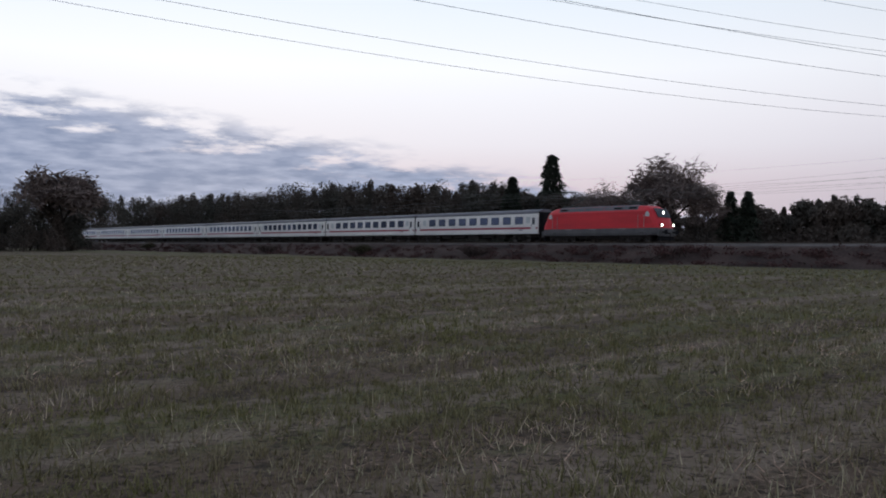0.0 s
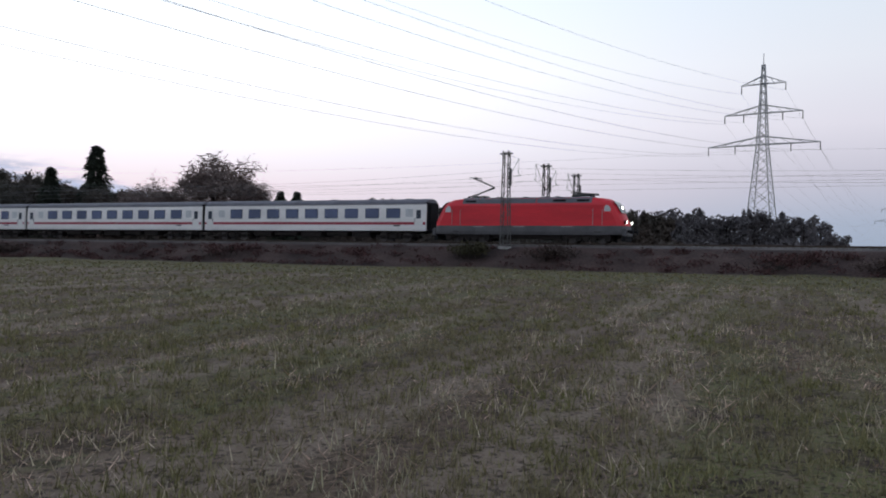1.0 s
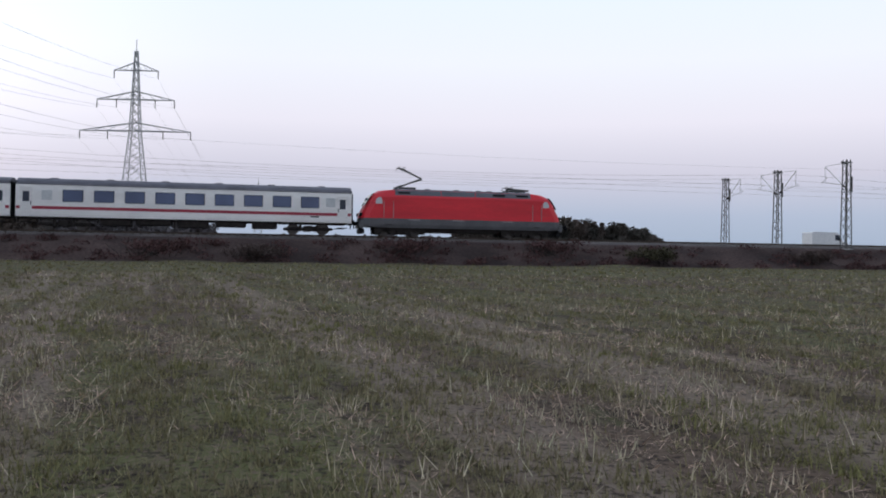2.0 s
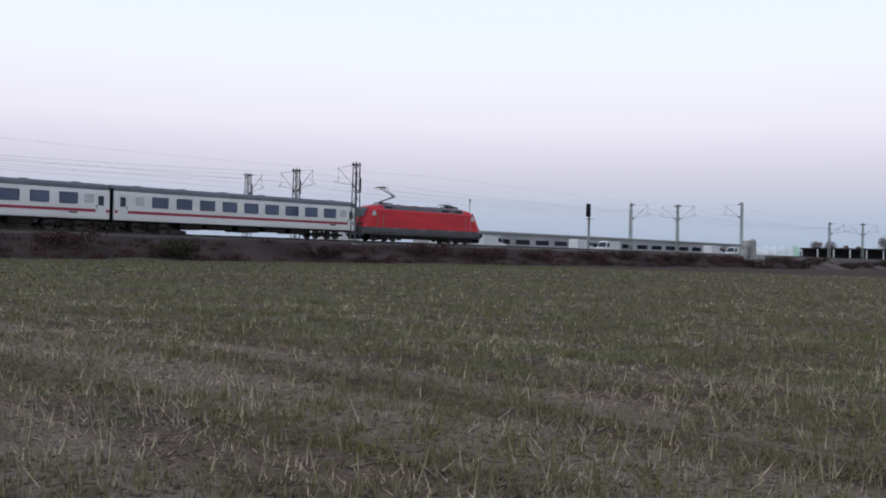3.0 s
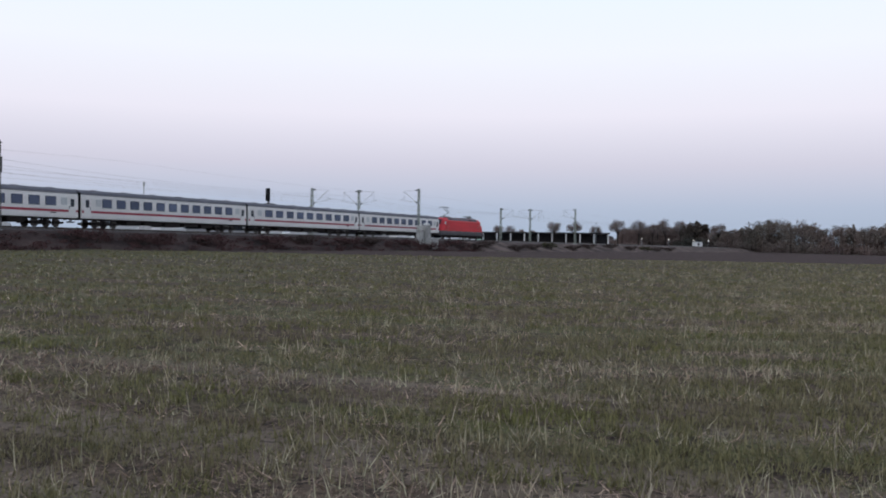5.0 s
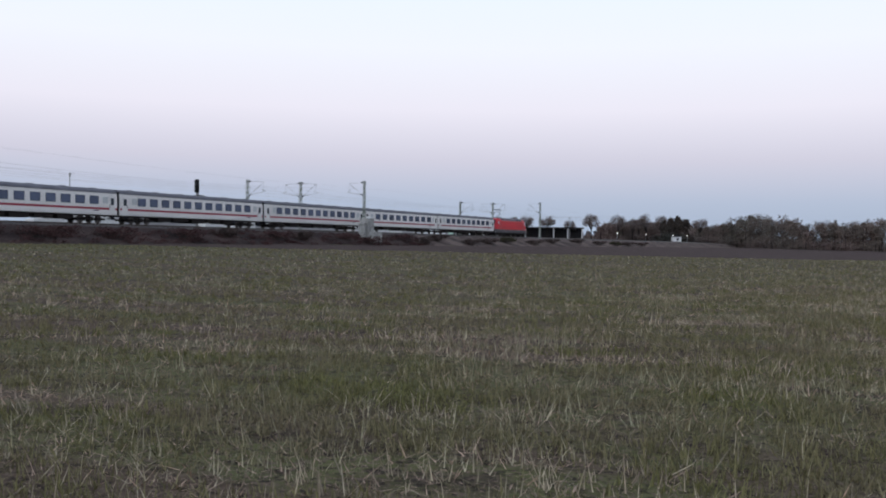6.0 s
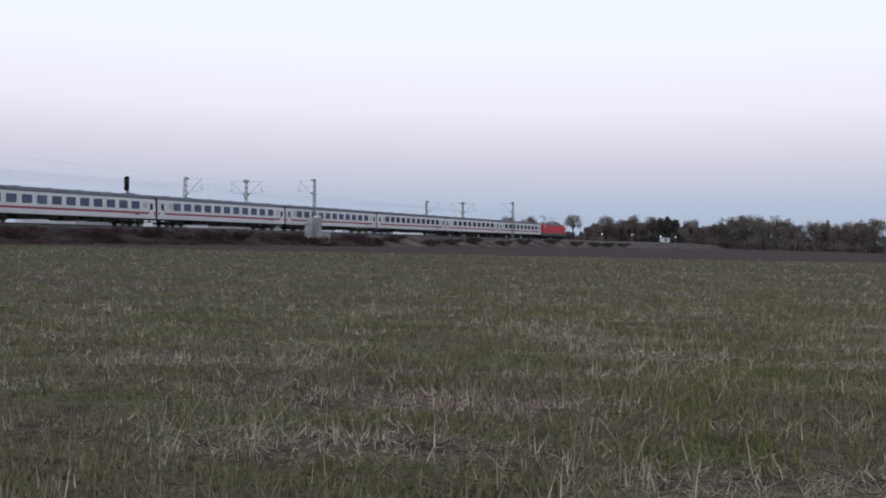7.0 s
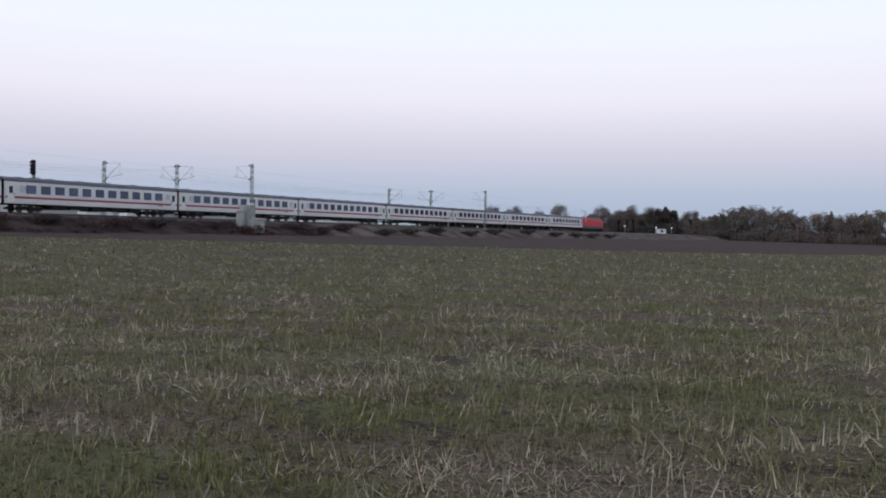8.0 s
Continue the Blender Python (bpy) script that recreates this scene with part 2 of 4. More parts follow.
def field_material():
    """Stubble field: straw, green regrowth and bare, shadow-darkened earth in drifts along the drill rows."""
    m = bpy.data.materials.new("stubble_field")
    m.use_nodes = True
    nt = m.node_tree
    b = nt.nodes["Principled BSDF"]
    b.inputs["Roughness"].default_value = 0.97
    b.inputs["Specular IOR Level"].default_value = 0.1
    t = nt.nodes.new("ShaderNodeTexCoord")

    def tex(scale, detail, stretch, turn=0.0):
        mp = nt.nodes.new("ShaderNodeMapping")
        mp.inputs["Scale"].default_value = stretch
        mp.inputs["Rotation"].default_value = (0, 0, math.radians(turn))
        n = nt.nodes.new("ShaderNodeTexNoise")
        n.inputs["Scale"].default_value, n.inputs["Detail"].default_value, n.inputs["Roughness"].default_value = scale, detail, 0.6
        nt.links.new(t.outputs["Object"], mp.inputs["Vector"])
        nt.links.new(mp.outputs["Vector"], n.inputs["Vector"])
        return n.outputs["Fac"]

    def rng(fac, lo, hi):
        r = nt.nodes.new("ShaderNodeMapRange")
        r.interpolation_type = "SMOOTHSTEP"
        r.inputs["From Min"].default_value, r.inputs["From Max"].default_value = lo, hi
        nt.links.new(fac, r.inputs["Value"])
        return r.outputs["Result"]

    def blend(a, bb, fac):
        x = nt.nodes.new("ShaderNodeMix")
        x.data_type = "RGBA"
        nt.links.new(fac, x.inputs["Factor"])
        for v, s in ((a, "A"), (bb, "B")):
            if isinstance(v, tuple):
                x.inputs[s].default_value = (*v, 1)
            else:
                nt.links.new(v, x.inputs[s])
        return x.outputs["Result"]

    # bare soil colour is darkened to include the shadow between stalks
    straw, green, shadowed_earth = (0.120, 0.083, 0.059), (0.120, 0.118, 0.050), (0.046, 0.031, 0.023)
    # strawy lands on the west side, a green headland along the bank, drills running towards the line
    xyz = nt.nodes.new("ShaderNodeSeparateXYZ")
    nt.links.new(t.outputs["Object"], xyz.inputs[0])

    def op(kind, a, bb):
        n = nt.nodes.new("ShaderNodeMath")
        n.operation = kind
        for k, v in enumerate((a, bb)):
            if isinstance(v, (int, float)):
                n.inputs[k].default_value = v
            else:
                nt.links.new(v, n.inputs[k])
        return n.outputs[0]

    warp = op("MULTIPLY", op("SUBTRACT", tex(0.3, 3, (1, 1, 1)), 0.5), 3.0)
    side = op("ADD", op("ADD", xyz.outputs["X"], op("MULTIPLY", xyz.outputs["Y"], 0.27)), warp)
    west_land = op("SUBTRACT", 1.0, rng(side, 11.6, 13.2))
    head = op("ADD", op("ADD", op("MULTIPLY", xyz.outputs["X"], 0.092), xyz.outputs["Y"]), warp)
    headland = rng(head, 42.0, 45.5)
    rows = tex(0.42, 4, (1.0, 0.10, 1), -9)
    drift = op("ADD", rows, op("MULTIPLY", west_land, 0.03))
    drift = rng(op("SUBTRACT", drift, op("MULTIPLY", headland, 0.3)), 0.42, 0.60)
    c = blend(green, straw, drift)
    c = blend(c, shadowed_earth, rng(tex(1.3, 6, (1, 0.6, 1)), 0.50, 0.66))
    c = blend(c, (0.104, 0.109, 0.046), rng(tex(0.9, 5, (1, 0.5, 1)), 0.54, 0.68))
    c = blend(c, (0.034, 0.024, 0.018), rng(tex(4.5, 5, (1, 0.8, 1)), 0.52, 0.66))
    lanes = op("MULTIPLY", op("MULTIPLY", rng(tex(0.55, 3, (1.0, 0.03, 1), -9), 0.50, 0.60), west_land), op("SUBTRACT", 0.85, op("MULTIPLY", headland, 0.85)))
    c = blend(c, (0.225, 0.172, 0.132), lanes)
    c = blend(c, (0.145, 0.104, 0.078), rng(tex(9, 5, (1, 0.5, 1), 30), 0.56, 0.68))
    f = tex(26, 4, (1, 0.7, 1))
    c = blend(c, (0.155, 0.112, 0.082), rng(f, 0.51, 0.62))
    c = blend(c, (0.028, 0.020, 0.015), op("MULTIPLY", rng(tex(15, 4, (1, 0.8, 1)), 0.52, 0.62), 0.8))
    nt.links.new(c, b.inputs["Base Color"])
    bp = nt.nodes.new("ShaderNodeBump")
    bp.inputs["Strength"].default_value, bp.inputs["Distance"].default_value = 0.8, 0.08
    nt.links.new(tex(7, 6, (1, 1, 1)), bp.inputs["Height"])
    nt.links.new(bp.outputs["Normal"], b.inputs["Normal"])
    return m


M_FIELD = field_material()
M_BLADE = material("green_blades", (0.165, 0.157, 0.064), 0.8, vary=0.4, scale=0.5, tint=(0.205, 0.170, 0.105), per_island=0.45)
M_STRAW = material("straw_stalks", (0.50, 0.355, 0.265), 0.8, vary=0.35, scale=0.6, per_island=0.45)
M_STUB = material("standing_stubble", (0.44, 0.355, 0.265), 0.8, vary=0.35, scale=0.5, tint=(0.34, 0.315, 0.205), per_island=0.5)


# ---- mesh helpers ----
def mesh_of(name, verts, faces, mat):
    me = bpy.data.meshes.new(name)
    me.from_pydata([tuple(v) for v in verts], [], faces)
    me.materials.append(mat)
    me.update()
    return me


def part(name, bm, mat, parent=None, label="", smooth=False):
    """Links a bmesh as one mesh object under a thing or a part."""
    me = bpy.data.meshes.new(name)
    bm.to_mesh(me)
    bm.free()
    me.materials.append(mat)
    if smooth:
        for p in me.polygons:
            p.use_smooth = True
    ob = new(name, me)
    ob.parent = parent
    return tagged(ob, label)


def box(x0, x1, y0, y1, z0, z1, bev=0.0, bm=None):
    bm = bm or bmesh.new()
    r = bmesh.ops.create_cube(bm, size=1.0)
    for v in r["verts"]:
        v.co = Vector(((x0 + x1) / 2 + v.co.x * (x1 - x0), (y0 + y1) / 2 + v.co.y * (y1 - y0), (z0 + z1) / 2 + v.co.z * (z1 - z0)))
    if bev:
        es = {e for v in r["verts"] for e in v.link_edges}
        bmesh.ops.bevel(bm, geom=list(es), offset=bev, segments=2, affect="EDGES")
    return bm


def bar(a, b, r, bm=None, sides=6, r2=None):
    """A round bar from a to b."""
    bm = bm or bmesh.new()
    a, b = Vector(a), Vector(b)
    d = b - a
    m = Matrix.Translation((a + b) / 2) @ d.to_track_quat("Z", "Y").to_matrix().to_4x4()
    bmesh.ops.create_cone(bm, cap_ends=True, segments=sides, radius1=r, radius2=r if r2 is None else r2, depth=d.length, matrix=m)
    return bm


def loft(sections, bm=None, cap=True):
    """Skin through equal rings of points."""
    bm = bm or bmesh.new()
    rings = [[bm.verts.new(p) for p in s] for s in sections]
    n = len(rings[0])
    for a, b in zip(rings, rings[1:]):
        for i in range(n):
            bm.faces.new((a[i], a[(i + 1) % n], b[(i + 1) % n], b[i]))
    if cap:
        bm.faces.new(rings[0][::-1])
        bm.faces.new(rings[-1])
    bmesh.ops.recalc_face_normals(bm, faces=bm.faces[:])
    return bm


def empty(name, label, category, group="", kind=""):
    return tagged(new(name), label, category, group, kind)


# ---- the land ----
def build_land():
    ws = [-3000, -900, -400, -200, -120] + [-100 + 2.5 * i for i in range(34)] + [-15.5, -14.5, -13.5, -12.5, -11.5, -10.8, -10, -9.2, -8.4, -7.6, -6.8, -6.2, -5.6, -3, 0, 4, 9, 14, 18, 30, 60, 120, 250, 600, 1500, 4000]
    us = [-4000, -1500, -700, -450] + [-320 + 4 * i for i in range(185)] + [460, 520, 650, 900, 1600, 4000]
    verts, faces = [], []
    for w in ws:
        for u in us:
            p = rail(u, w)
            z = profile(w)
            if -13 < w < -5.7:
                z += 0.28 * noise.noise((u * 0.13, w * 0.5, 3.0)) + 0.14 * noise.noise((u * 0.5, w * 0.9, 7.0))
            elif -100 < w < -13 and abs(u) < 330:
                z += 0.008 * noise.noise((u * 0.07, w * 0.09, 1.0)) * min(1, max(0, (w + 100) / 10))
            verts.append((p.x, p.y, z))
    n = len(us)
    for i in range(len(ws) - 1):
        for j in range(n - 1):
            a = i * n + j
            faces.append((a, a + 1, a + n + 1, a + n))
    me = mesh_of("ground", verts, faces, M_FIELD)
    me.materials.append(M_BANK)
    me.materials.append(M_DRYBANK)
    k = 0
    for i in range(len(ws) - 1):
        for j in range(n - 1):
            if ws[i] >= -12.6:
                me.polygons[k].material_index = 2 if us[j] + 8 * noise.noise((us[j] * 0.1, ws[i], 0)) > 148 and ws[i] < -5.5 else 1
            me.polygons[k].use_smooth = True
            k += 1
    tagged(new("ground", me), "stubble field with green regrowth, rising to a railway bank", "field", kind="structure")


def strip(name, w0, w1, u0, u1, lift, mat, label, category, step=6.0, wob=0.0):
    """A band of another surface that lies on the land along the line."""
    verts, faces = [], []
    n = int((u1 - u0) / step) + 1
    cols = 5
    for i in range(n):
        u = u0 + i * step
        for j in range(cols):
            w = w0 + (w1 - w0) * j / (cols - 1)
            if j in (0, cols - 1):
                w += wob * noise.noise((u * 0.06, j, 0))
            p = rail(u, w)
            verts.append((p.x, p.y, profile(w) + lift))
    for i in range(n - 1):
        for j in range(cols - 1):
            a = i * cols + j
            faces.append((a, a + cols, a + cols + 1, a + 1))
    return tagged(new(name, mesh_of(name, verts, faces, mat)), label, category, kind="structure")


build_land()
strip("dirt_track", -14.4, -12.6, -40, 84, 0.025, M_SOIL, "strip of dark bare soil along the foot of the bank", "soil", wob=0.5)


# where the ploughed soil begins: (across the line, along it)
PLOUGH_EDGE = ((-190, 250), (-68, 127), (-40, 100), (-29.5, 87), (-14.5, 77), (-12.6, 76))


def ploughed_land():
    """Ploughed soil beyond the stubble; its edge runs slantwise from the foot of the bank out into the field."""
    ws = list(np.arange(-190, -14.5, 2.5)) + [-14.5, -13.5, -12.6]
    verts, faces, cols = [], [], 70
    for w in ws:
        u0 = lerp_table(PLOUGH_EDGE, w) + 1.1 * noise.noise((w * 0.09, 5.0, 0)) + 0.4 * noise.noise((w * 0.5, 2.0, 0))
        for j in range(cols):
            u = u0 + (520 - u0) * (j / (cols - 1)) ** 1.6
            p = rail(u, w)
            verts.append((p.x, p.y, profile(w) + (0.012 if j == 0 else 0.03 + 0.03 * noise.noise((u * 0.4, w * 0.4, 0)))))
    for i in range(len(ws) - 1):
        for j in range(cols - 1):
            a = i * cols + j
            faces.append((a, a + 1, a + cols + 1, a + cols))
    tagged(new("ploughed_land", mesh_of("ploughed_land", verts, faces, M_SOIL)), "dark ploughed soil beyond the stubble", "soil", kind="structure")


ploughed_land()


def build_tracks():
    for k, w in enumerate((0.0, 4.7, 10.9)):
        th = empty("railway_track", "steel rails on concrete sleepers in grey ballast", "track", "tracks of the line", "structure")
        bm = bmesh.new()
        ring = lambda u: [rail(u, w + a, b) for a, b in ((-2.6, 2.55), (-1.5, 2.86), (1.5, 2.86), (2.6, 2.55), (0, 2.4))]
        part("ballast_bed", loft([ring(u) for u in range(-600, 801, 100)], bm), M_BALLAST, th)
        for s in (-0.7175, 0.7175):
            bm = bmesh.new()
            sec = lambda u: [rail(u, w + s + a, b) for a, b in ((-0.07, 2.9), (-0.015, 2.93), (-0.036, 3.03), (-0.036, RAIL), (0.036, RAIL), (0.036, 3.03), (0.015, 2.93), (0.07, 2.9))]
            part("rail", loft([sec(-600), sec(0), sec(800)], bm), M_RAILM, th)
        if k < 2:
            v, f = [], []
            for i in range(1000):
                u = -250 + i * 0.62
                b = len(v)
                for du in (-0.13, 0.13):
                    for dw in (-1.25, 1.25):
                        for z in (2.75, 2.905):
                            v.append(rail(u + du, w + dw, z))
                f += [(b + 1, b + 3, b + 7, b + 5), (b, b + 1, b + 5, b + 4), (b + 2, b + 6, b + 7, b + 3), (b, b + 2, b + 3, b + 1), (b + 4, b + 5, b + 7, b + 6)]
            sl = new("sleepers", mesh_of("sleepers", v, f, M_SLEEPER))
            sl.parent = th
            tagged(sl, kind="stuff")


build_tracks()


# ---- the train ----
def outline_plate(pts, y0, y1, bm=None):
    """A plate with the outline pts (x, z), from y0 to y1."""
    return loft([[(x, y0, z) for x, z in pts], [(x, y1, z) for x, z in pts]], bm)


def wheel_set(parent, x, r):
    bm = bmesh.new()
    for y in (-0.75, 0.75):
        m = Matrix.Translation((x, y, r)) @ Matrix.Rotation(math.pi / 2, 4, "X")
        bmesh.ops.create_cone(bm, cap_ends=True, segments=28, radius1=r, radius2=r, depth=0.13, matrix=m)
        bmesh.ops.create_cone(bm, cap_ends=True, segments=16, radius1=r * 0.3, radius2=r * 0.22, depth=0.3, matrix=m)
    bar((x, -0.75, r), (x, 0.75, r), 0.09, bm, 10)
    part("wheelset", bm, M_STEEL, parent)


def bogie(parent, x, base, r):
    bm = box(x - base / 2 - 0.75, x + base / 2 + 0.75, -1.1, -0.95, r * 0.75, r * 1.25, 0.05)
    box(x - base / 2 - 0.75, x + base / 2 + 0.75, 0.95, 1.1, r * 0.75, r * 1.25, 0.05, bm)
    box(x - 0.35, x + 0.35, -1.2, 1.2, r * 0.6, r * 1.6, 0.06, bm)
    for s in (-1, 1):
        box(x + s * base / 2 - 0.22, x + s * base / 2 + 0.22, -1.2, 1.2, r * 0.75, r * 1.3, 0.05, bm)
        bar((x + s * base * 0.28, -1.12, r * 0.6), (x + s * base * 0.28, -1.12, r * 1.7), 0.12, bm, 8)
        bar((x + s * base * 0.28, 1.12, r * 0.6), (x + s * base * 0.28, 1.12, r * 1.7), 0.12, bm, 8)
    b = part("bogie", bm, M_UNDER, parent)
    for s in (-1, 1):
        wheel_set(b, x + s * base / 2, r)


def buffers(parent, x, s):
    for y in (-0.875, 0.875):
        bm = bar((x, y, 1.05), (x + s * 0.42, y, 1.05), 0.1, None, 12)
        bar((x + s * 0.42, y, 1.05), (x + s * 0.5, y, 1.05), 0.25, bm, 16)
        part("buffer", bm, M_BLACK, parent)
    bm = bar((x, 0, 0.95), (x + s * 0.35, 0, 0.92), 0.07, None, 8)
    bar((x + s * 0.3, 0, 1.0), (x + s * 0.3, 0, 0.55), 0.05, bm, 8)
    part("coupling", bm, M_UNDER, parent)


def locomotive():
    th = empty("locomotive", "red electric locomotive with grey skirt, pantograph raised", "locomotive")
    hw = 1.475

    def ring(z, top=0.0):
        """Plan outline at height z, with the sloping cab fronts."""
        fr = [(0.75, 9.02), (1.4, 9.05), (1.9, 8.92), (2.4, 8.66), (2.9, 8.40), (3.3, 8.14), (3.6, 7.86), (3.85, 7.35), (3.95, 6.6)]
        x = fr[-1][1]
        for (za, xa), (zb, xb) in zip(fr, fr[1:]):
            if za <= z <= zb:
                x = xa + (xb - xa) * (z - za) / (zb - za)
                break
        w = hw - (0.0 if z < 3.35 else (z - 3.35) * 0.62)
        if z < 1.0:
            w -= 0.05
        half = [(x, w * 0.30), (x - 0.10, w * 0.62), (x - 0.32, w * 0.88), (x - 0.75, w)]
        pts = [(a, -b) for a, b in half] + [(-a, -b) for a, b in half[::-1]] + [(-a, b) for a, b in half] + [(a, b) for a, b in half[::-1]]
        return [(a, b, z) for a, b in pts]

    part("skirt", loft([ring(z) for z in (0.72, 0.76, 1.0, 1.25, 1.5)]), M_GREY, th, "dark grey lower body")
    part("body", loft([ring(z) for z in (1.5, 1.7, 1.9, 2.15, 2.4, 2.65, 2.9, 3.1, 3.3, 3.45, 3.6, 3.72, 3.85, 3.93)]), M_RED, th, "traffic red body shell")
    # grey machine-room roof between the cabs, in three hoods
    for a, b in ((-6.05, -2.05), (-1.99, 0.99), (1.05, 6.05)):
        prof = [(-1.40, 3.48), (-1.20, 3.86), (-0.95, 4.04), (0.95, 4.04), (1.20, 3.86), (1.40, 3.48)]
        part("roof_hood", loft([[(a, y, z) for y, z in prof], [(b, y, z) for y, z in prof]]), M_ROOFGREY, th, "dark grey roof hood")
    for x0, x1 in ((-5.75, -4.75), (2.6, 3.7), (4.75, 5.8)):
        for s in (-1, 1):
            part("roof_grille", box(x0, x1, s * 1.30 - 0.06, s * 1.30 + 0.06, 3.62, 3.78, 0.01), M_BLACK, th)
    # side frame edges and lettering bars low on the skirt
    for x in (-1.0, 3.4, -4.9):
        part("lettering_bar", box(x, x + 1.0, -1.482, -1.474, 1.38, 1.44), M_HANDRAIL, th)
    for s in (-1, 1):
        for d in (-1, 1):
            # quarter-round cab side window, its pale reflection painted as light grey
            pts = [(d * 7.15, 2.72), (d * 7.72, 2.72), (d * 7.72, 2.95), (d * 7.60, 3.17), (d * 7.42, 3.28), (d * 7.28, 3.25), (d * 7.17, 3.05)]
            part("cab_side_window", outline_plate(pts, s * 1.462, s * 1.482), M_FROST_REFLECT, th, "side window with pale reflection painted on")
            part("cab_door", box(d * 6.62 - 0.36, d * 6.62 + 0.36, s * 1.47 - 0.008, s * 1.47 + 0.008, 1.55, 3.25, 0.004), M_RED, th)
            for x in (6.20, 7.02):
                bm = bar((d * x, s * 1.53, 1.55), (d * x, s * 1.53, 2.95), 0.025, None, 8)
                for z in (1.6, 2.9):
                    bar((d * x, s * 1.46, z), (d * x, s * 1.53, z), 0.02, bm, 6)
                part("handrail", bm, M_HANDRAIL, th, "steel handrail")
            bm = box(d * 6.62 - 0.3, d * 6.62 + 0.3, s * 1.40, s * 1.52, 0.95, 1.0)
            box(d * 6.62 - 0.3, d * 6.62 + 0.3, s * 1.40, s * 1.52, 0.6, 0.65, 0, bm)
            part("steps", bm, M_UNDER, th)
    for d in (-1, 1):
        pts = [(2.62, 8.575), (3.3, 8.165), (3.62, 7.87)]
        bm = loft([[(d * (x + 0.02), -1.0, z), (d * (x + 0.035), -0.4, z), (d * (x + 0.035), 0.4, z), (d * (x + 0.02), 1.0, z),
                    (d * (x - 0.05), 1.0, z), (d * (x - 0.05), 0.4, z), (d * (x - 0.05), -0.4, z), (d * (x - 0.05), -1.0, z)] for z, x in pts])
        part("windscreen", bm, M_WIND, th, "dark sloping windscreen")
        for y in (-0.92, 0.92):
            bm = bar((d * 8.78, y, 1.82), (d * 9.0, y, 1.80), 0.15, None, 16)
            lamp = part("headlight", bm, M_BLACK, th)
            part("lens", bar((d * 8.95, y, 1.80), (d * 9.02, y, 1.80), 0.11, None, 16), M_LAMP if d > 0 else M_WIND, lamp)
        bm = bar((d * 8.20, 0, 3.14), (d * 8.36, 0, 3.12), 0.14, None, 14)
        lamp = part("top_light", bm, M_BLACK, th)
        part("lens", bar((d * 8.32, 0, 3.12), (d * 8.39, 0, 3.12), 0.1, None, 14), M_LAMP if d > 0 else M_WIND, lamp)
        part("buffer_beam", box(min(d * 8.7, d * 9.06), max(d * 8.7, d * 9.06), -1.35, 1.35, 0.62, 1.28, 0.05), M_GREY, th)
        part("snow_plough", box(min(d * 8.6, d * 8.95), max(d * 8.6, d * 8.95), -1.2, 1.2, 0.18, 0.6, 0.06), M_BLACK, th)
        buffers(th, d * 9.05, d)
        bogie(th, d * 5.55, 2.65, 0.62)
        for s in (-1, 1):
            bm = box(d * 5.55 - 2.2, d * 5.55 + 2.2, s * 1.17 - 0.07, s * 1.17 + 0.07, 0.42, 0.74, 0.04)
            for x in (-1.9, -0.65, 0.0, 0.65, 1.9):
                box(d * 5.55 + x - 0.26, d * 5.55 + x + 0.26, s * 1.16 - 0.1, s * 1.16 + 0.1, 0.16, 0.5, 0.03, bm)
            part("bogie_side_frame", bm, M_UNDER, th)
        # wipers
        part("wiper", bar((d * 8.66, 0.3, 2.55), (d * 8.35, 0.5, 3.15), 0.015, None, 5), M_BLACK, th)
    bm = box(-3.3, 3.3, -1.15, 1.15, 0.35, 0.8, 0.08)
    part("transformer_tank", bm, M_UNDER, th)
    # raised pantograph at the rear, folded one in front
    for base, up in ((-5.0, True), (4.9, False)):
        p = part("pantograph", box(base - 0.9, base + 0.9, -0.55, 0.55, 4.16, 4.24, 0.02), M_MASTDARK, th)
        for x in (-0.8, 0.8):
            for y in (-0.5, 0.5):
                part("insulator", bar((base + x, y, 4.0), (base + x, y, 4.2), 0.07, None, 8), M_UNDER, p)
        if up:
            knee, head = (base + 1.5, 5.05), (base - 0.35, 5.86)
        else:
            knee, head = (base + 1.35, 4.30), (base - 0.6, 4.42)
        bm = bar((base - 0.55, 0, 4.25), (knee[0], 0, knee[1]), 0.07, None, 8)
        bar((base - 0.75, 0, 4.3), (knee[0] + 0.1, 0, knee[1] - 0.1), 0.03, bm, 6)
        part("lower_arm", bm, M_MASTDARK, p)
        bm = bmesh.new()
        for y in (-0.35, 0.35):
            bar((knee[0], y * 0.3, knee[1]), (head[0], y, head[1]), 0.045, bm, 6)
        part("upper_arm", bm, M_MASTDARK, p)
        bm = bmesh.new()
        for dx in (-0.22, 0.22):
            bar((head[0] + dx, -0.75, head[1] + 0.08), (head[0] + dx, 0.75, head[1] + 0.08), 0.04, bm, 6)
            for s in (-1, 1):
                bar((head[0] + dx, s * 0.75, head[1] + 0.08), (head[0] + dx, s * 0.97, head[1] - 0.14), 0.03, bm, 6)
        bar((head[0] - 0.25, 0, head[1]), (head[0] + 0.25, 0, head[1]), 0.04, bm, 6)
        part("collector_head", bm, M_MASTDARK, p)
    for x in (-3.0, -0.4, 1.6, 2.6):
        part("roof_fitting", box(x - 0.2, x + 0.2, -0.3, 0.3, 4.04, 4.15, 0.03), M_ROOFGREY, th)
    return th


